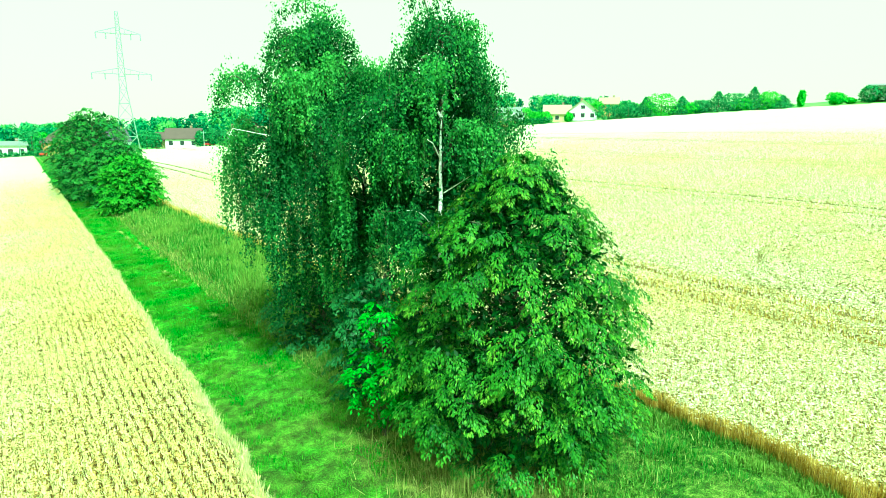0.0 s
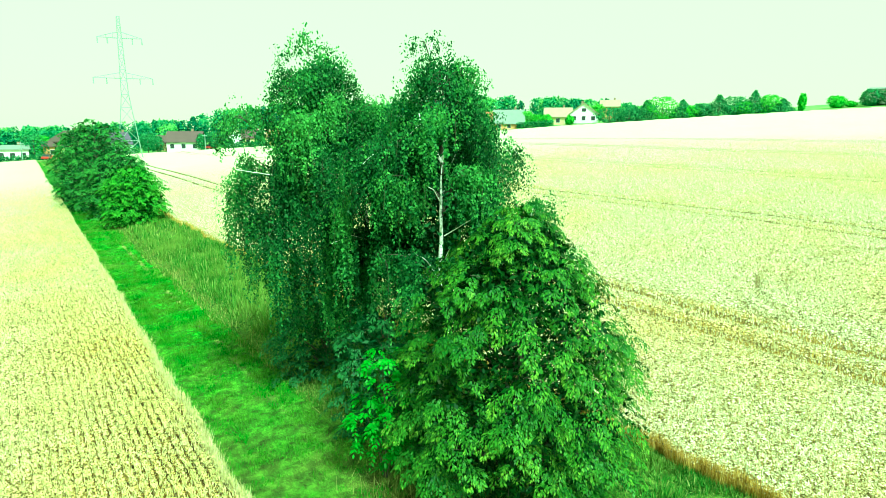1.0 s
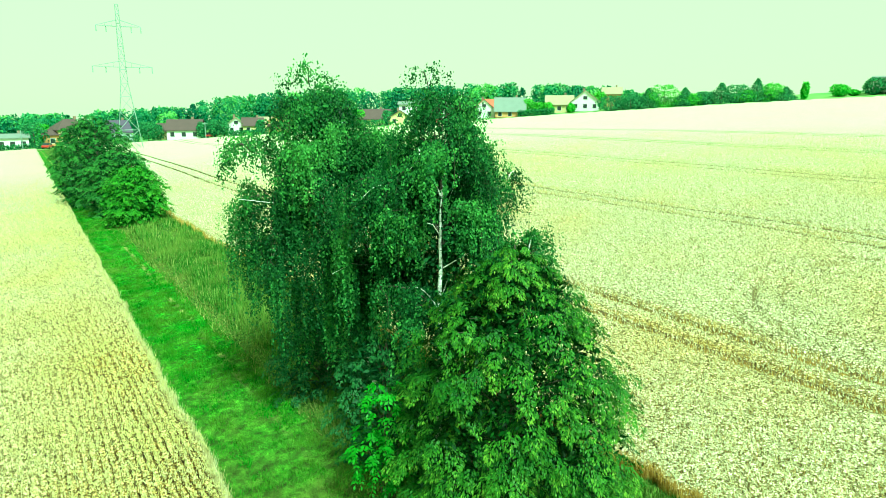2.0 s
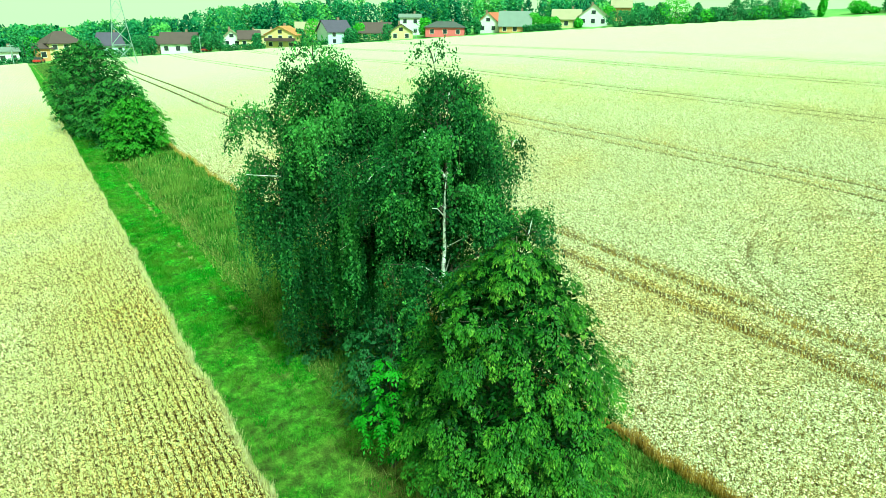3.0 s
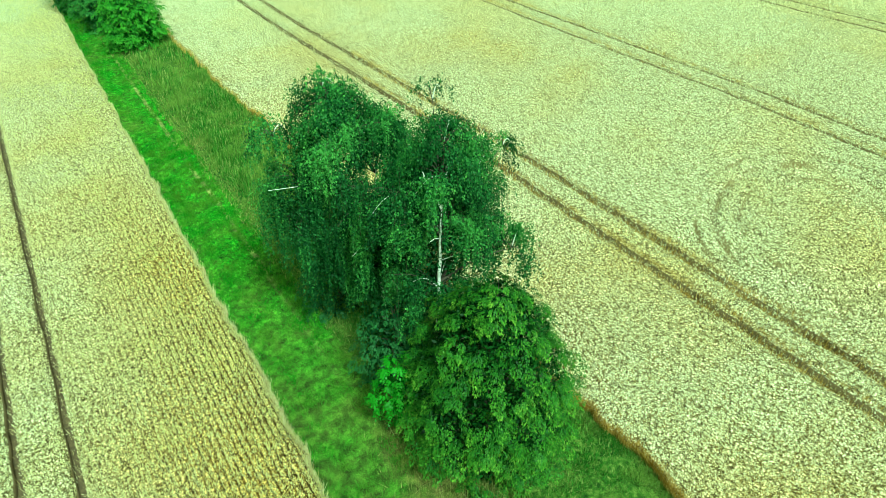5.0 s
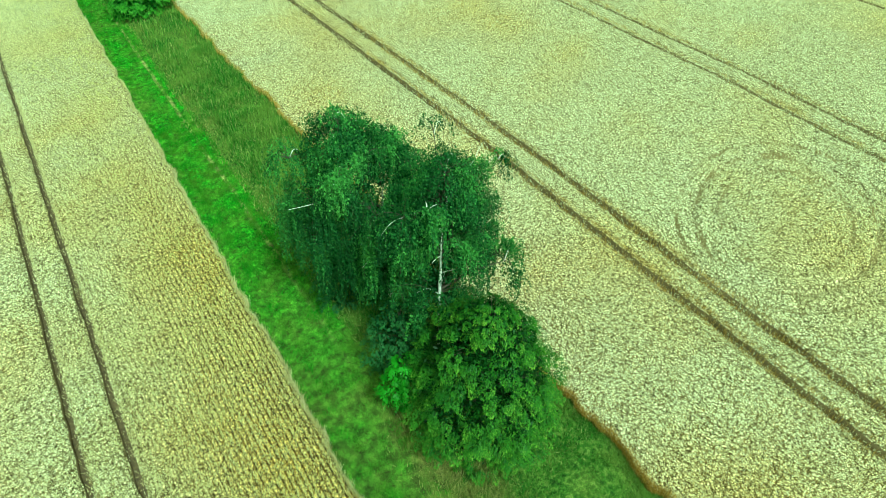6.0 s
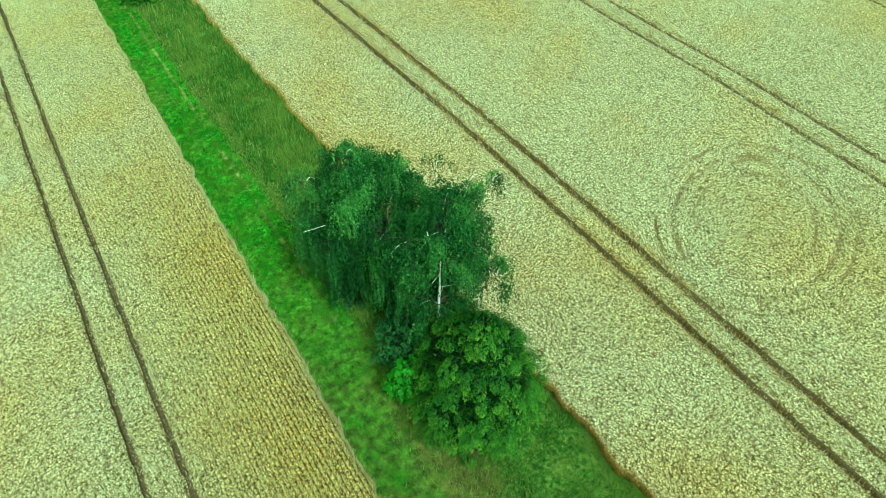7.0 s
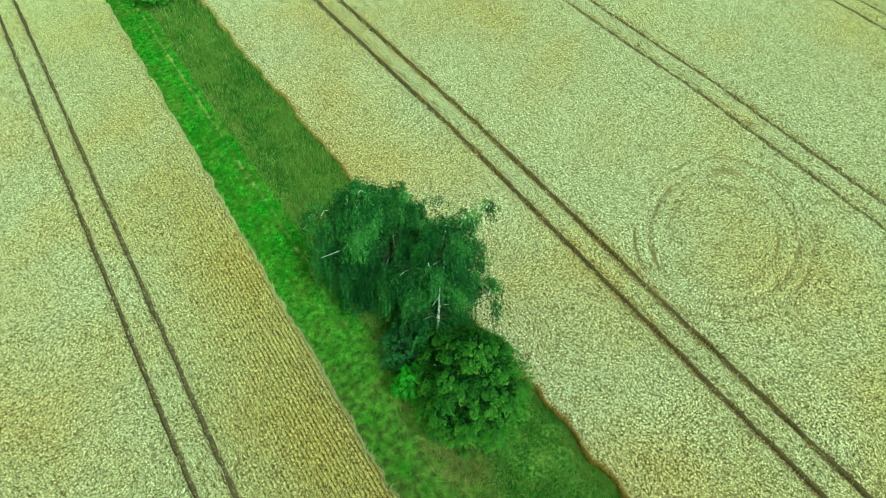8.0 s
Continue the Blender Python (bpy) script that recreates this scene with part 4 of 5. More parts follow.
def bough_tree(name, x, y, height, radius, profile, boughs, sprays, per, leaf, material, seed, label, cat="tree", group="", trunk_r=0.09, low=0.2, size=0.55, core=9000, lump=0.14, lean=(0.0, 0.0)):
    """A leafy tree: a trunk, limbs out to drooping boughs with shade between them, and on each bough sprays of leaves."""
    r = np.random.default_rng(seed)
    tree = new(name)
    tree.location = (x, y, float(gz(x, y)))
    tagged(tree, label, cat, group)
    s = np.linspace(0, 1, 8)
    axis = np.stack([0.12 * np.sin(3 * s) + lean[0] * s, 0.1 * np.cos(2.5 * s) - 0.1 + lean[1] * s, s * height * 0.9], 1)
    V, F = tube(axis, trunk_r * (1 - 0.85 * s), 7)
    np_part("trunk", V, F, M_TWIG, tree, smooth=True)
    at, al, no, tones = [], [], [], []
    # heights drawn so that every part of the outside has its share
    fs = np.linspace(0, 1, 200)
    cdf = np.cumsum([profile(f) + 0.15 for f in fs])
    up = np.array([0, 0, 1.0])
    for i in range(boughs):
        f = float(np.interp((i + r.random()) / boughs, cdf / cdf[-1], fs))
        az = i * 2.39996 + r.normal(0, 0.25)
        R = radius * profile(f) * (1 + lump * math.sin(3 * az + 6 * f + seed) * math.sin(8 * f + az)) * (1 - (0.14 if i % 3 else 0.42) * r.random())
        bs = size * r.uniform(0.75, 1.3) * (0.7 + 0.3 * profile(f))
        out = np.array([math.cos(az), math.sin(az), 0.0])
        tang = np.array([-out[1], out[0], 0.0])
        c = out * max(0.05, R - 0.75 * bs) + up * (low + f * (height - low - 0.1)) + np.array([*lean, 0]) * f
        root = np.array([lean[0] * f, lean[1] * f, max(0.15, c[2] - 0.4 * R - 0.3)])
        if i % 2 == 0:
            t = np.linspace(0, 1, 5)[:, None]
            V, F = tube(root * (1 - t) + c * t + up * 0.25 * np.sin(np.pi * t), 0.022 * (1 - t[:, 0]) + 0.005, 4)
            np_part("limb", V, F, M_TWIG, tree, smooth=True)
        shade_b = r.uniform(-0.08, 0.16)
        for j in range(sprays):
            # the sprays of a bough lie fanned out over a drooping dome
            ang = (j + 0.5) / sprays * 2.9 - 1.45 + r.normal(0, 0.18)
            d = out * math.cos(ang) + tang * math.sin(ang)
            rr = bs * r.uniform(0.1, 0.95)
            sp = c + d * rr - up * (0.5 * bs * (rr / bs) ** 2) + r.normal(0, 0.16 * bs, 3)
            reach_s = bs * r.uniform(0.45, 0.8)
            m = int(per * r.uniform(0.75, 1.25))
            u = r.random(m) ** 0.8
            wide = reach_s * 0.44 * np.sin(np.pi * np.clip(0.12 + 0.85 * u, 0, 1)) * r.uniform(-1, 1, m)
            cross = np.cross(d, up)
            droop = reach_s * (0.75 * u ** 2 - 0.25 * u) + 0.5 * np.abs(wide) ** 1.5
            at.append(sp + d * (u * reach_s)[:, None] + cross * wide[:, None] - up * (droop + np.abs(r.normal(0, 0.03, m)))[:, None])
            al.append(d * 0.55 + cross * np.sign(wide)[:, None] * 0.45 - up * (0.35 + 0.75 * u)[:, None] + r.normal(0, 0.22, (m, 3)))
            no.append(up + d * 0.7 + r.normal(0, 0.3, (m, 3)))
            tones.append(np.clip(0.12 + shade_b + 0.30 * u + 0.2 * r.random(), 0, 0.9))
    n_out = sum(len(a) for a in at)
    # inner leaves; their tone of 0 paints the shade behind the boughs
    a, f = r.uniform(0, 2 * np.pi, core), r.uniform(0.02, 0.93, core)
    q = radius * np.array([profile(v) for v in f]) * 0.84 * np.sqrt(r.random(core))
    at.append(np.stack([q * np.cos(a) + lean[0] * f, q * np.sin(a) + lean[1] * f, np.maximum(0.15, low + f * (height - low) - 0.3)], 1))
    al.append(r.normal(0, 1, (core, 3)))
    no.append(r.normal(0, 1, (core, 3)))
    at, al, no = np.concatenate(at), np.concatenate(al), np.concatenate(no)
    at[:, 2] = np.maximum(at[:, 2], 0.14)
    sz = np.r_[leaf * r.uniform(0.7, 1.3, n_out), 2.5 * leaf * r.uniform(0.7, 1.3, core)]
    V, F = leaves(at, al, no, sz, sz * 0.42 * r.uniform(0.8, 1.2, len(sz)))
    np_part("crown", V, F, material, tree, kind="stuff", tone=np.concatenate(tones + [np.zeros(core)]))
    return tree


def cone_round(f):
    return float(np.interp(f, (0, 0.12, 0.33, 0.45, 0.6, 0.75, 0.88, 1.0), (0.72, 0.9, 1.0, 0.95, 0.82, 0.63, 0.4, 0.1)))


def round_bush(f):
    return max(0.12, math.sqrt(max(0.0, 1 - (2 * f - 0.75) ** 2 / 1.6)))


def walnut_sapling(x, y, lobes, seed, label):
    """A young walnut: thin stems, and whorls of large compound leaves whose leaflets droop."""
    r = np.random.default_rng(seed)
    tree = new("walnut_sapling")
    tree.location = (x, y, float(gz(x, y)))
    tagged(tree, label, "tree")
    at, al, no, tones = [], [], [], []
    t = np.linspace(0, 1, 6)[:, None]
    for c, rad, whorls in lobes:
        c = np.array(c, float)
        V, F = tube(c * t * np.array([1, 1, 1.0]) + np.array([0.08, 0.05, 0]) * np.sin(np.pi * t), 0.014 * (1 - t[:, 0]) + 0.006, 6)
        np_part("stem", V, F, M_TWIG, tree, smooth=True)
        for i in range(whorls):
            a, w = i * 2.39996, r.uniform(-0.6, 1)
            q = math.sqrt(1 - w * w)
            p = c + rad * np.array([q * math.cos(a), q * math.sin(a), w * 1.15]) * r.uniform(0.55, 1.0)
            for b in range(int(r.integers(3, 6))):
                az = a + r.normal(0, 1.0)
                d = np.array([math.cos(az), math.sin(az), r.uniform(-0.5, 0.25)])
                side = np.array([-d[1], d[0], 0.0])
                rach = r.uniform(0.16, 0.3)
                for k in range(7):
                    u = (1, 0.75, 0.75, 0.5, 0.5, 0.25, 0.25)[k]
                    sg = 0 if k == 0 else (1 if k % 2 else -1)
                    at.append(p + d * rach * u - np.array([0, 0, 0.12 * u * u]))
                    al.append(d * 0.6 + side * sg * 0.9 + np.array([0, 0, -0.45]) + r.normal(0, 0.12, 3))
                    no.append(np.array([0, 0, 1.0]) + d * 0.5 + r.normal(0, 0.2, 3))
                    tones.append(np.clip(0.25 + 0.3 * w + r.normal(0, 0.12), 0, 0.8))
    at, al, no = np.array(at), np.array(al), np.array(no)
    at[:, 2] = np.maximum(at[:, 2], 0.2)
    L = 0.125 * r.uniform(0.7, 1.25, len(at))
    V, F = leaves(at, al, no, L, L * 0.48)
    np_part("crown", V, F, M_WALNUT, tree, kind="stuff", tone=np.array(tones))
    return tree


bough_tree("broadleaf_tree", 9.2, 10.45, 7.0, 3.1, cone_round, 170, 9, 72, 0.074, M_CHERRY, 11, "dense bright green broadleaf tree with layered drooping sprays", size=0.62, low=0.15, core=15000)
walnut_sapling(6.75, 12.35, [((0.0, 0.05, 2.95), 0.5, 22), ((-0.3, 0.4, 1.75), 0.5, 20), ((0.25, -0.3, 2.0), 0.45, 14), ((-0.1, 0.1, 1.1), 0.5, 18), ((0.35, -0.25, 0.9), 0.5, 14)], 12, "young walnut tree with large light green leaves")
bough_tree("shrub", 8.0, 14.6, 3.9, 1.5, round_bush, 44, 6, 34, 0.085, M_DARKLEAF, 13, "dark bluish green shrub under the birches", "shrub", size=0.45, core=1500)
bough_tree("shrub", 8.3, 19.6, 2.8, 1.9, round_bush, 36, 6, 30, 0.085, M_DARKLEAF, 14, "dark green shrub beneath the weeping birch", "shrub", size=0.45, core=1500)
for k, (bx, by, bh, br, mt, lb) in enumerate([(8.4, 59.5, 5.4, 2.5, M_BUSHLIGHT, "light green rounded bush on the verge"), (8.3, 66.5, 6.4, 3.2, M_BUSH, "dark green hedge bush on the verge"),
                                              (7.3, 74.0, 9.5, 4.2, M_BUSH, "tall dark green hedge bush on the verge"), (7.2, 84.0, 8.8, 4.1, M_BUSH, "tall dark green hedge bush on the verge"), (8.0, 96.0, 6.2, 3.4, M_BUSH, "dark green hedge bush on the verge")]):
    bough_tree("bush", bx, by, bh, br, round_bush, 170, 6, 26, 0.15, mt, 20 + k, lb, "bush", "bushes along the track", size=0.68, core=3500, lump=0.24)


# ---- the village edge ----
def at_bearing(deg, r):
    return r * math.sin(radians(deg)), r * math.cos(radians(deg))


def clump_cloud(r, height, radius, count, size, conifer=False, low=0.12):
    """The leaf clumps of a far tree, about its foot."""
    f = low + (1 - low) * r.random(count)
    prof = (1 - f) * 1.1 + 0.05 if conifer else np.sqrt(np.maximum(0.02, 1 - (1.85 * f - 0.95) ** 2))
    az = r.uniform(0, 2 * np.pi, count)
    lump = 0.85 + 0.25 * np.sin(3 * az + 9 * f + r.uniform(0, 6)) * np.sin(5 * f + 2 * az)
    R = radius * prof * lump * (1 - 0.5 * r.random(count) ** 2.5)
    at = np.stack([np.cos(az) * R, np.sin(az) * R, f * height], 1)
    out = np.stack([np.cos(az), np.sin(az), 0.5 + 0 * az], 1)
    return leaves(at, r.normal(0, 1, (count, 3)) + np.array([0, 0, -0.4]), out + r.normal(0, 0.35, (count, 3)), size * r.uniform(0.6, 1.4, count), size * 0.8 * r.uniform(0.6, 1.3, count))


def far_tree(name, x, y, height, radius, material, seed, label, conifer=False, count=1300, size=0.42, group="", low=0.12):
    r = np.random.default_rng(seed)
    tree = new(name)
    tree.location = (x, y, float(gz(x, y)))
    tagged(tree, label, "tree", group)
    V, F = tube([(0, 0, -0.3), (0, 0, height * 0.5), (0.05, 0, height * 0.9)], (0.2, 0.13, 0.03), 6)
    np_part("trunk", V, F, M_TWIG, tree)
    V, F = clump_cloud(r, height, radius, count, size, conifer, low)
    np_part("crown", V, F, material, tree, kind="stuff")
    return tree


FOREST_TOPS = [(-25, 6.0), (-2.1, 7.9), (3.4, 8.5), (7.3, 9.9), (11.4, 10.9), (15.8, 14.2), (19.4, 16.3), (25.2, 17.6), (30.1, 18.2), (35.1, 19.1), (40.1, 19.7), (44.9, 18.7), (48.8, 17.9), (52.5, 15.5)]
r = np.random.default_rng(77)
wood = []
shades = []
for k in range(280):
    deg = r.uniform(-25, 52.5)
    dist = r.uniform(222, 262)
    fx, fy = at_bearing(deg, dist)
    top = np.interp(deg, [d for d, _ in FOREST_TOPS], [t for _, t in FOREST_TOPS])
    fz = float(gz(fx, fy))
    h = max(4.0, (top - 11) * dist / 240 + 11 - fz) * r.uniform(0.82, 1.03)
    v, f = clump_cloud(r, h, r.uniform(2.8, 4.8), 440, 0.8, r.random() < 0.15)
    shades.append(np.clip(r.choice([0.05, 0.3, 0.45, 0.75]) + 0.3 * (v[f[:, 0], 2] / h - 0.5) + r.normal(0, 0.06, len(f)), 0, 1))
    wood.append((v + np.array([fx, fy, fz]), f))
V, F = joined(wood)
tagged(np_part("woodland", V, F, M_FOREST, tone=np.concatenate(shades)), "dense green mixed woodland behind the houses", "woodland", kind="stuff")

M_DARKTREE = leafy("far_dark_leaves", [(0.0, (0.03, 0.10, 0.045)), (1.0, (0.10, 0.27, 0.09))], 0.2, 0.6)
M_LIGHTTREE = leafy("far_light_leaves", [(0.0, (0.10, 0.31, 0.03)), (1.0, (0.17, 0.44, 0.05))], 0.2, 0.6)
hedge = [(49.0, 4.2, 2.6, 0), (50.6, 4.4, 2.8, 0), (52.0, 5.6, 2.8, 0), (53.3, 6.3, 3.0, 1), (54.9, 5.0, 2.4, 0), (55.7, 3.2, 1.8, 1), (56.4, 3.6, 2.0, 0), (57.7, 5.6, 2.9, 0), (58.9, 4.9, 2.6, 0), (59.6, 3.4, 2.0, 1), (60.3, 6.1, 2.6, 0), (61.3, 4.6, 2.2, 1), (62.3, 3.4, 2.3, 0), (63.6, 4.4, 0.9, 1), (65.9, 2.8, 2.4, 1), (66.8, 1.2, 1.2, 1), (68.0, 4.0, 2.6, 0), (69.5, 4.4, 2.8, 0)]
for k, (deg, h, rad, light) in enumerate(hedge):
    hx, hy = at_bearing(deg, 194 if k < 14 else 200)
    far_tree("hedge_tree", hx, hy, h, rad * (1.7 if k < 13 else 1.1), M_LIGHTTREE if light else M_DARKTREE, 100 + k, "light green bushy tree at the field edge" if light else "dark green bushy tree at the field edge", conifer=k in (2, 4, 7, 10, 12), group="trees along the field edge", low=0.02, count=1500)
garden = [(-3.5, 196, 6.0, 3.5, 0), (-1.2, 200, 5.5, 3.0, 0), (1.6, 197, 6.6, 3.4, 0), (2.2, 205, 6.0, 2.6, 1), (5.6, 196, 4.8, 2.0, 0), (6.3, 200, 5.0, 2.2, 0), (9.5, 196, 5.4, 2.8, 0), (10.2, 199, 4.4, 2.2, 0), (13.6, 196, 4.4, 1.6, 0), (14.6, 197, 5.0, 2.0, 0), (15.4, 197, 4.6, 1.7, 0), (18.4, 199, 4.0, 1.6, 0), (21.9, 200, 4.6, 1.8, 0), (23.0, 204, 7.0, 3.0, 1), (26.2, 197, 4.0, 2.4, 0), (27.0, 204, 5.0, 2.2, 1), (29.4, 198, 4.4, 2.2, 0), (32.6, 200, 5.4, 2.6, 1), (36.2, 198, 3.6, 1.6, 0), (37.1, 197, 3.8, 1.2, 0), (41.8, 200, 4.8, 2.6, 1), (42.8, 198, 3.6, 2.4, 1), (43.6, 198, 3.4, 2.0, 1), (45.6, 197, 2.6, 1.3, 1), (48.0, 205, 5.0, 2.4, 1)]
for k, (deg, dist, h, rad, light) in enumerate(garden):
    hx, hy = at_bearing(deg, dist)
    far_tree("garden_tree", hx, hy, h, rad, M_LIGHTTREE if light else M_DARKTREE, 200 + k, "light green garden tree by the houses" if light else "dark green garden tree by the houses", count=1200, group="garden trees")

M_PANE = surface("dark_window_glass", (0.02, 0.025, 0.03), (0.04, 0.05, 0.06), 3, 0.5, 0.08, 0.0)
M_FRAME = surface("white_window_frame", (0.75, 0.75, 0.72), (0.8, 0.8, 0.78), 8, 1, 0.6, 0.1)
M_CHIM = surface("brick_chimney", (0.22, 0.14, 0.11), (0.3, 0.2, 0.16), 12, 2, 0.9, 0.4)
WALLS = {"cream": ((0.62, 0.52, 0.26), (0.70, 0.60, 0.33)), "white": ((0.68, 0.68, 0.66), (0.78, 0.78, 0.76)), "orange": ((0.55, 0.27, 0.12), (0.62, 0.34, 0.16)), "blue": ((0.55, 0.62, 0.72), (0.65, 0.72, 0.80)), "pink": ((0.55, 0.10, 0.12), (0.62, 0.15, 0.17)), "yellow": ((0.62, 0.46, 0.2), (0.7, 0.54, 0.26))}
ROOFS = {"brown": ((0.06, 0.032, 0.04), (0.10, 0.055, 0.06)), "purple": ((0.05, 0.035, 0.08), (0.09, 0.065, 0.12)), "red": ((0.36, 0.09, 0.05), (0.45, 0.13, 0.08)), "grey": ((0.15, 0.17, 0.17), (0.21, 0.23, 0.22)), "tan": ((0.30, 0.24, 0.17), (0.38, 0.31, 0.22)), "dark": ((0.05, 0.05, 0.06), (0.09, 0.09, 0.10)), "tile": ((0.40, 0.16, 0.06), (0.48, 0.22, 0.09))}
WALLS = {k: surface(k + "_render", *v, 6, 0.6, 0.85, 0.2) for k, v in WALLS.items()}
ROOFS = {k: surface(k + "_roof_tiles", *v, 5, 0.7, 0.75, 0.5, stretch=(1, 1, 6)) for k, v in ROOFS.items()}


def box(bm, x0, x1, y0, y1, z0, z1):
    v = [bm.verts.new(p) for p in ((x0, y0, z0), (x1, y0, z0), (x1, y1, z0), (x0, y1, z0), (x0, y0, z1), (x1, y0, z1), (x1, y1, z1), (x0, y1, z1))]
    for q in ((0, 3, 2, 1), (4, 5, 6, 7), (0, 1, 5, 4), (1, 2, 6, 5), (2, 3, 7, 6), (3, 0, 4, 7)):
        bm.faces.new([v[i] for i in q])
    return v


def prism(bm, w, d, z0, z1, zr, t, over, hip=0.0):
    """A pitched roof shell of thickness t over a w by d plan, ridge along x."""
    a, b = w / 2 + over, d / 2 + over
    q = a - hip
    out = [(-a, -b, z1), (a, -b, z1), (a, b, z1), (-a, b, z1), (-q, 0, zr), (q, 0, zr)]
    low = [(x, y, z - t) for x, y, z in out]
    v = [bm.verts.new(p) for p in out + low]
    ends = ((1, 2, 5), (3, 0, 4), (8, 7, 11), (6, 9, 10), (1, 7, 8, 2), (3, 9, 6, 0)) if hip else ((1, 7, 11, 5), (5, 11, 8, 2), (3, 9, 10, 4), (4, 10, 6, 0))
    for f in ((0, 1, 5, 4), (2, 3, 4, 5), (7, 6, 10, 11), (9, 8, 11, 10), (0, 6, 7, 1), (2, 8, 9, 3), *ends):
        bm.faces.new([v[i] for i in f])


def house(deg, dist, w, d, wall_h, roof_h, wall, roof, label, turn=0.0, gable=False, hip=0.0, windows=3, floors=1, chimney=True, balcony=False):
    """A house: walls with gables, a roof with eaves, a chimney, and windows on the side towards the fields."""
    hx, hy = at_bearing(deg, dist)
    top = new("house")
    top.location = (hx, hy, float(gz(hx, hy)) - 0.3)
    top.rotation_euler = (0, 0, radians(-deg + turn + (90 if gable else 0)))
    tagged(top, label, "house", "houses at the village edge")
    bm = bmesh.new()
    v = box(bm, -w / 2, w / 2, -d / 2, d / 2, 0, wall_h)
    if hip == 0:
        rl, rr = bm.verts.new((-w / 2, 0, wall_h + roof_h * 0.96)), bm.verts.new((w / 2, 0, wall_h + roof_h * 0.96))
        bm.faces.new([v[4], v[7], rl])
        bm.faces.new([v[5], rr, v[6]])
    part("wall", bm, WALLS[wall], top)
    bm = bmesh.new()
    prism(bm, w, d, 0, wall_h - 0.05, wall_h + roof_h, 0.18, 0.45, hip)
    part("roof", bm, ROOFS[roof], top)
    if chimney:
        bm = bmesh.new()
        box(bm, w * 0.18, w * 0.18 + 0.6, 0.2, 0.8, wall_h + roof_h * 0.5, wall_h + roof_h + 0.7)
        part("chimney", bm, M_CHIM, top)
    sides = [(0, -1)] if not gable else [(-1, 0)]
    for sx, sy in sides:
        width = w if sy else d
        for fl in range(floors):
            for k in range(windows):
                c = (k + 0.5) / windows * width - width / 2
                zc = wall_h * (fl + 0.55) / floors
                ww, hh = 0.55, min(0.62, 0.3 * wall_h / floors)
                for nm, mt, g, dep in (("window", M_FRAME, 0.1, 0.03), ("pane", M_PANE, 0.0, 0.05)):
                    bm = bmesh.new()
                    if sy:
                        box(bm, c - ww - g, c + ww + g, -d / 2 - dep, -d / 2 + 0.02, zc - hh - g, zc + hh + g)
                    else:
                        box(bm, -w / 2 - dep, -w / 2 + 0.02, c - ww - g, c + ww + g, zc - hh - g, zc + hh + g)
                    win = part(nm, bm, mt, top if nm == "window" else win)
    if gable:
        bm = bmesh.new()
        zc = wall_h + roof_h * 0.35
        box(bm, -w / 2 - 0.05, -w / 2 + 0.02, -0.6, 0.6, zc - 0.5, zc + 0.5)
        part("attic_window", bm, M_PANE, top)
    if balcony:
        bm = bmesh.new()
        s = (d if gable else w) / 2
        if gable:
            box(bm, -w / 2 - 1.1, -w / 2, -s, s, wall_h * 0.5, wall_h * 0.5 + 0.9)
        else:
            box(bm, -s, s, -d / 2 - 1.1, -d / 2, wall_h * 0.5, wall_h * 0.5 + 0.9)
        part("balcony", bm, ROOFS["brown"], top, "brown timber balcony")
    return top


house(0.2, 196, 7, 6, 3.6, 0.9, "white", "grey", "small white building at the end of the field", windows=3)
house(2.8, 200, 4.2, 5, 3.6, 1.2, "orange", "brown", "small orange-brown annex beside the yellow house", windows=1)
house(4.0, 202, 8.2, 7, 4.6, 2.8, "cream", "brown", "two-storey yellow house with a brown hipped roof", hip=3.4, floors=2, windows=3, turn=20)
house(7.3, 214, 7.5, 8, 2.8, 3.4, "blue", "purple", "pale blue house with a dark purple roof", floors=1, windows=3, hip=1.2)
house(10.9, 206, 5, 7, 2.6, 2.2, "cream", "brown", "small house with a brown roof behind trees", windows=1, turn=30)
house(12.4, 200, 9.2, 7, 2.9, 2.9, "white", "brown", "long white house with a dark brown roof", windows=3, turn=-12)
house(16.4, 212, 8, 5.6, 2.8, 2.6, "white", "tan", "white house with a pale gable roof", gable=True, windows=2)
house(17.8, 208, 6, 6, 2.6, 2.4, "cream", "brown", "low house with a large brown roof", windows=2)
house(19.2, 212, 7, 6, 3.2, 1.6, "cream", "tan", "cream house with a shallow tan roof", windows=3)
house(20.7, 200, 8, 9.0, 3.6, 2.4, "yellow", "tile", "yellow chalet with an orange roof and timber balcony", gable=True, windows=3, floors=2, balcony=True, turn=-20)
house(22.6, 216, 7, 6, 4.0, 2.2, "cream", "tan", "cream house with a pale roof behind garden trees", windows=2)
house(24.8, 200, 7.5, 8.0, 3.6, 3.2, "blue", "purple", "pale blue house with a purple gable roof", gable=False, windows=2, floors=2, turn=25)
house(28.3, 206, 9.5, 8, 2.2, 3.0, "cream", "brown", "brown-roofed bungalow behind a hedge", windows=3)
house(30.5, 200, 6.5, 7, 2.2, 2.4, "cream", "brown", "low brown-roofed house beside the field", gable=True, windows=2)
house(31.3, 216, 6.5, 8, 5.6, 1.0, "white", "grey", "white two-storey house with a nearly flat roof", floors=2, windows=2)
house(34.3, 200, 11.5, 8, 2.9, 1.5, "pink", "dark", "low pinkish red house with a dark hipped roof", hip=3.5, windows=3)
house(38.0, 203, 7, 6.5, 2.8, 3.2, "white", "red", "white house with a red tiled gable roof", gable=True, windows=2)
house(39.0, 206, 6, 6.0, 2.6, 3.0, "white", "red", "white house with a red tiled roof", windows=2)
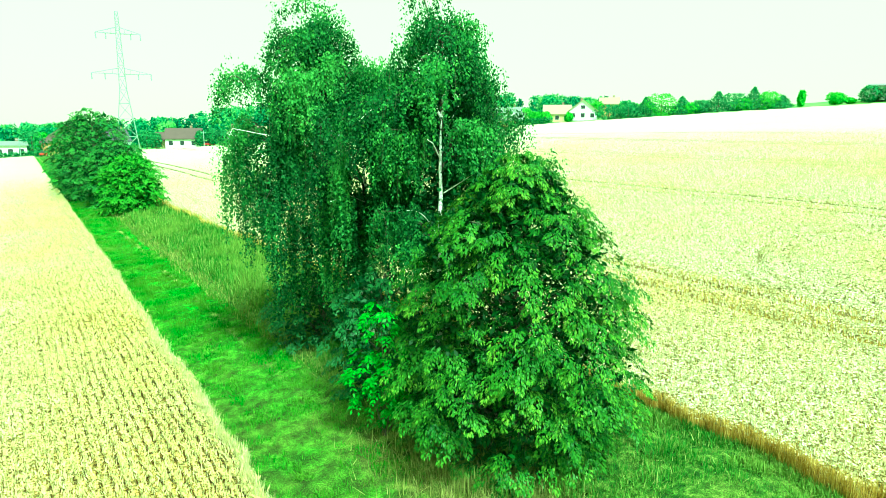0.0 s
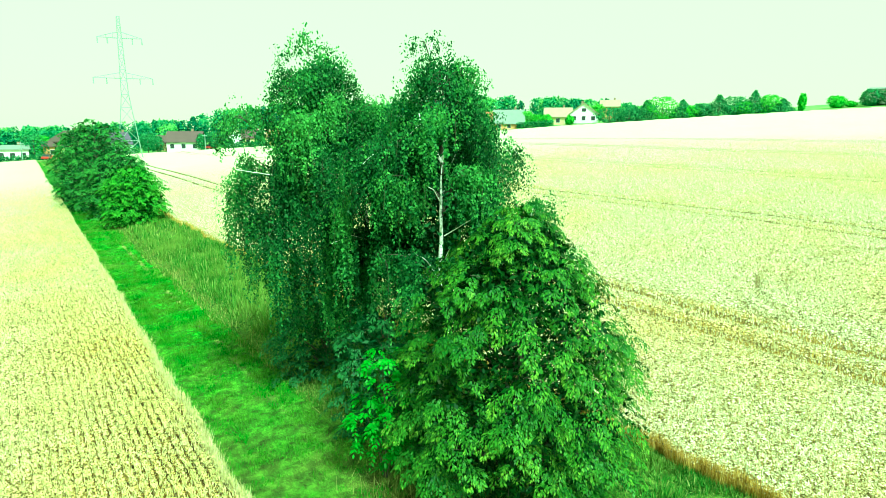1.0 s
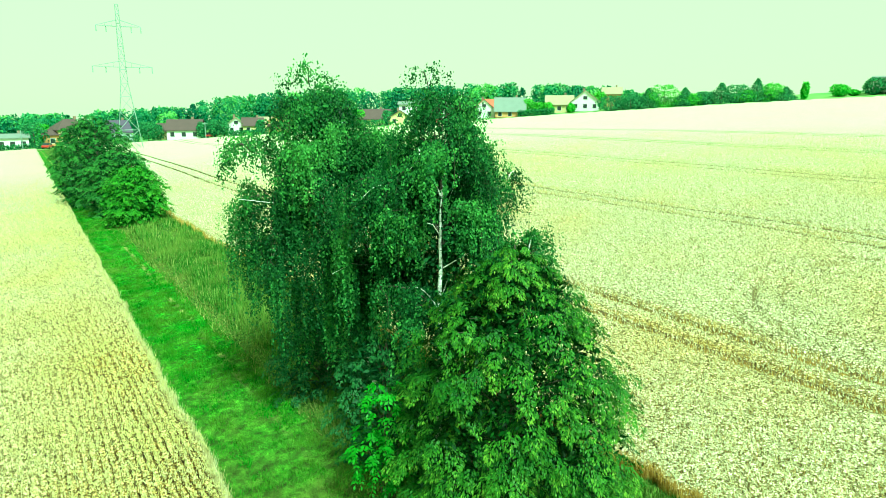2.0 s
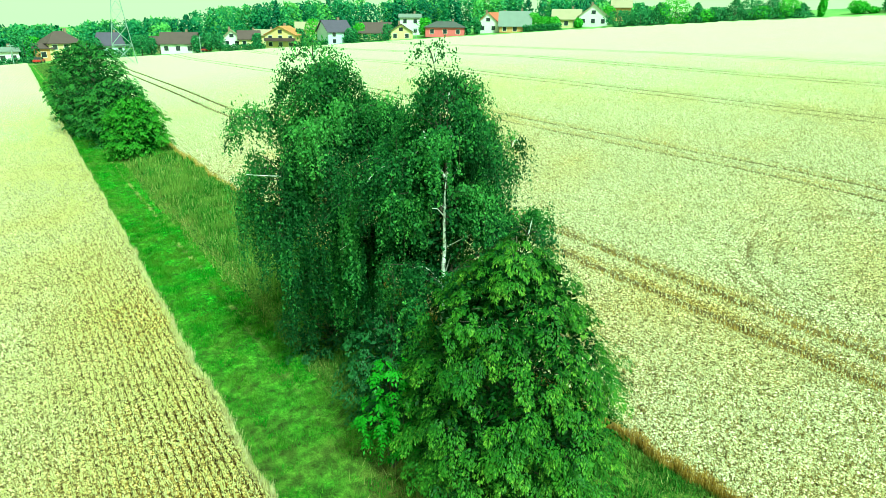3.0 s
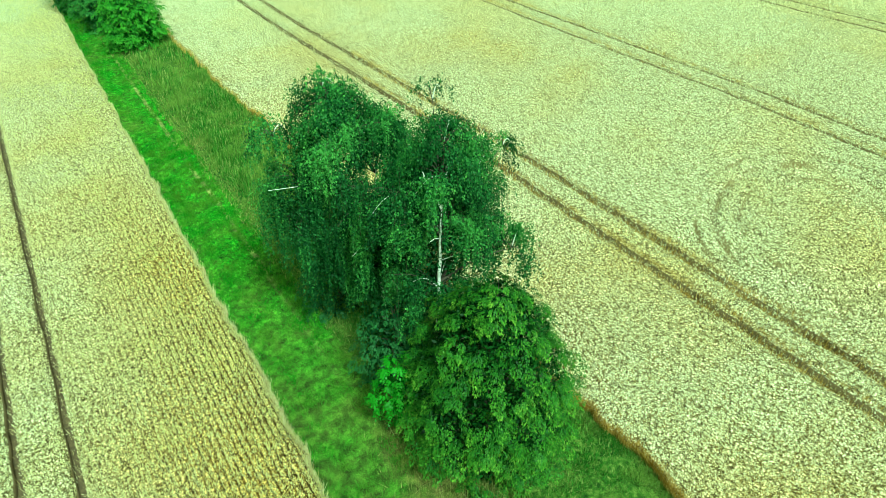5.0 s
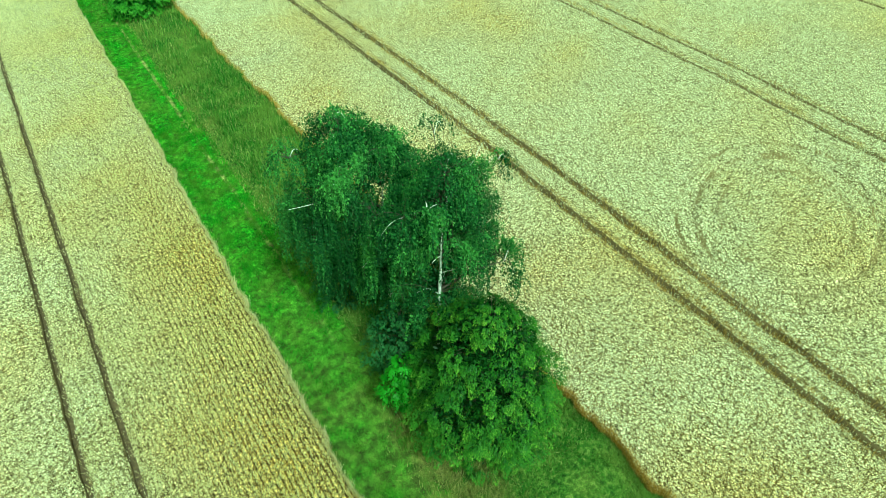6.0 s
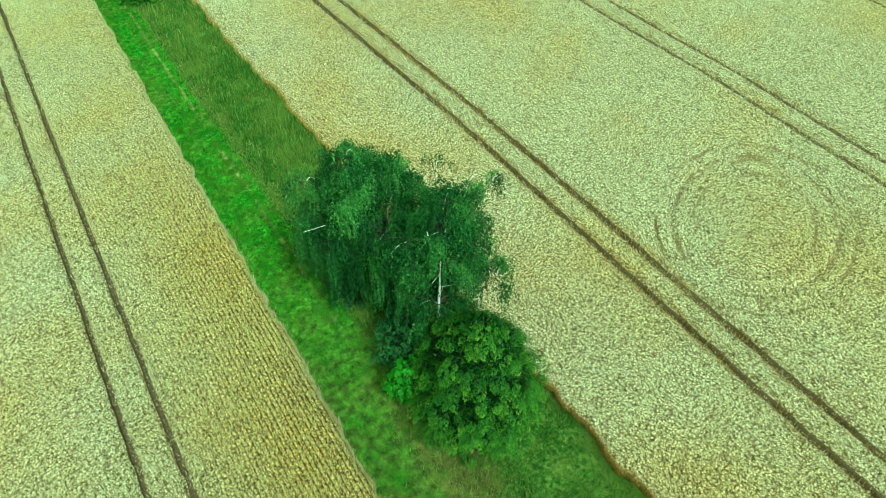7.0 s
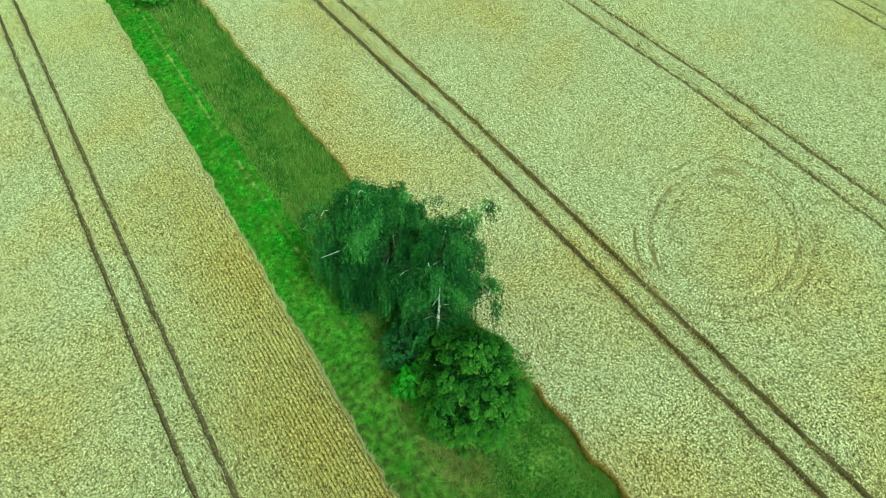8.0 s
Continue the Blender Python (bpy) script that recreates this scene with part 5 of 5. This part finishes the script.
house(40.3, 200, 9.0, 8, 1.8, 4.2, "orange", "grey", "house with a large grey-green roof and orange walls", windows=3)
house(44.6, 203, 8, 7, 2.6, 2.8, "cream", "tan", "cream house with a tan roof at the field edge", windows=3)
house(46.8, 203, 9, 8.4, 2.8, 3.4, "white", "tan", "white house with a broad pale gable", gable=True, windows=3)
house(49.0, 225, 6, 6, 4.2, 2.2, "orange", "tan", "small distant house behind the trees", windows=1)
house(69.2, 205, 9, 8, 3.8, 0.5, "white", "grey", "white flat-roofed building on the hill", windows=2)


def hedge_row(deg0, deg1, dist, h, seed):
    r = np.random.default_rng(seed)
    pts = []
    n = int(abs(deg1 - deg0) * 3.4 * 120)
    deg = r.uniform(deg0, deg1, n)
    rr = dist + r.uniform(-0.6, 0.6, n)
    x, y = rr * np.sin(np.radians(deg)), rr * np.cos(np.radians(deg))
    at = np.stack([x, y, gz(x, y) + r.uniform(0, h, n)], 1)
    V, F = leaves(at, r.normal(0, 1, (n, 3)), r.normal(0, 1, (n, 3)), 0.4 * r.uniform(0.6, 1.4, n), 0.32 * r.uniform(0.6, 1.4, n))
    tagged(np_part("clipped_hedge", V, F, M_DARKTREE), "clipped dark green garden hedge at the field edge", "hedge", "garden hedges", "stuff")


hedge_row(49.2, 62.6, 195, 2.8, 300)
hedge_row(15.6, 19.0, 194, 1.6, 301)
hedge_row(21.4, 24.2, 194, 1.4, 302)
hedge_row(25.6, 29.4, 196, 1.9, 303)
hedge_row(41.0, 44.2, 195, 1.8, 304)
hedge_row(-2.5, 2.2, 193, 1.5, 305)
hedge_row(6.6, 8.8, 196, 1.9, 306)


# ---- pylon ----
M_STEEL = surface("galvanised_steel", (0.26, 0.34, 0.32), (0.33, 0.41, 0.39), 6, 1, 0.5, 0.1, metal=0.3)


def bar(bm, p, q, t):
    p, q = Vector(p), Vector(q)
    m = (q - p).to_track_quat("Z", "Y").to_matrix().to_4x4()
    geo = bmesh.ops.create_cube(bm, size=1.0, matrix=Matrix.Translation((p + q) / 2) @ m @ Matrix.Diagonal((t, t, (q - p).length, 1)))
    return geo


def pylon(x, y, turn):
    top = new("electricity_pylon")
    top.location = (x, y, float(gz(x, y)))
    top.rotation_euler = (0, 0, radians(turn))
    tagged(top, "tall grey steel lattice electricity pylon in the field", "pylon")
    H, levels = 32.0, [0, 4.5, 8.5, 12, 15, 18, 20.5, 23, 25.5, 28, 30, 32]

    def half(z):
        return 2.6 + (0.75 - 2.6) * min(z / 15, 1) - max(0, z - 15) / 17 * 0.45

    for sx, sy in ((-1, -1), (1, -1), (1, 1), (-1, 1)):
        V, F = tube([(sx * half(a), sy * half(a), a) for a in levels], np.full(len(levels), 0.07), 4)
        np_part("leg", V, F, M_STEEL, top)
    for a, b in zip(levels, levels[1:]):
        bm = bmesh.new()
        ha, hb = half(a), half(b)
        ca, cb = [(-ha, -ha), (ha, -ha), (ha, ha), (-ha, ha)], [(-hb, -hb), (hb, -hb), (hb, hb), (-hb, hb)]
        for k in range(4):
            bar(bm, (*ca[k], a), (*cb[(k + 1) % 4], b), 0.07)
            bar(bm, (*ca[(k + 1) % 4], a), (*cb[k], b), 0.07)
            bar(bm, (*cb[k], b), (*cb[(k + 1) % 4], b), 0.07)
        part("brace", bm, M_STEEL, top)
    for z, s in ((18.5, 6.2), (27.3, 4.6)):
        for side in (-1, 1):
            bm = bmesh.new()
            for dy in (-0.5, 0.5):
                bar(bm, (side * 0.5, dy, z), (side * s, 0, z + 0.1), 0.1)
                bar(bm, (side * 0.5, dy, z + 1.3), (side * s, 0, z + 0.1), 0.08)
            for k in (0.3, 0.6):
                bar(bm, (side * s * k, 0.3, z), (side * s * k, 0.2, z + 1.3 * (1 - k)), 0.06)
            arm = part("crossarm", bm, M_STEEL, top)
            for k in (0.55, 0.98):
                bm = bmesh.new()
                bmesh.ops.create_cone(bm, segments=8, radius1=0.13, radius2=0.09, depth=1.3, cap_ends=True, matrix=Matrix.Translation((side * s * k, 0, z - 0.6)))
                part("insulator", bm, M_STEEL, arm)


pylon(23.4, 163.3, -8)


def utility_pole(deg, dist, h):
    px, py = at_bearing(deg, dist)
    top = new("utility_pole")
    top.location = (px, py, float(gz(px, py)))
    tagged(top, "thin grey concrete utility pole beside the houses", "utility pole", "utility poles")
    V, F = tube([(0, 0, -0.3), (0, 0, h * 0.5), (0, 0, h)], (0.14, 0.11, 0.09), 8)
    np_part("pole", V, F, M_STEEL, top)
    bm = bmesh.new()
    box(bm, -0.7, 0.7, -0.06, 0.06, h - 0.5, h - 0.38)
    part("crosspiece", bm, M_STEEL, top)


utility_pole(0.8, 192, 5.0)
utility_pole(13.9, 193, 4.6)
utility_pole(31.8, 194, 3.2)


# ---- red car by the yellow house ----
def car(deg, dist, turn):
    px, py = at_bearing(deg, dist)
    top = new("car")
    top.location = (px, py, float(gz(px, py)))
    top.rotation_euler = (0, 0, radians(turn))
    tagged(top, "red car parked beside the yellow house", "car")
    paint = surface("red_car_paint", (0.45, 0.03, 0.03), (0.5, 0.05, 0.04), 3, 0.5, 0.3, 0.0)
    tyre = surface("black_tyre", (0.02, 0.02, 0.02), (0.04, 0.04, 0.04), 20, 2, 0.9, 0.1)
    bm = bmesh.new()
    box(bm, -2.1, 2.1, -0.85, 0.85, 0.35, 0.9)
    bmesh.ops.bevel(bm, geom=bm.edges[:], offset=0.12, segments=2, affect="EDGES")
    part("body", bm, paint, top)
    bm = bmesh.new()
    v = box(bm, -1.3, 1.0, -0.75, 0.75, 0.88, 1.45)
    for i in (4, 7):
        v[i].co.x += 0.45
    for i in (5, 6):
        v[i].co.x -= 0.4
    part("cabin", bm, M_PANE, top, "dark glass cabin")
    for wx in (-1.3, 1.3):
        for wy in (-0.8, 0.8):
            bm = bmesh.new()
            bmesh.ops.create_cone(bm, segments=14, radius1=0.32, radius2=0.32, depth=0.2, cap_ends=True, matrix=Matrix.Translation((wx, wy, 0.32)) @ Matrix.Rotation(radians(90), 4, "X"))
            part("wheel", bm, tyre, top)


car(2.4, 192.5, 70)
car(14.2, 197, 25)
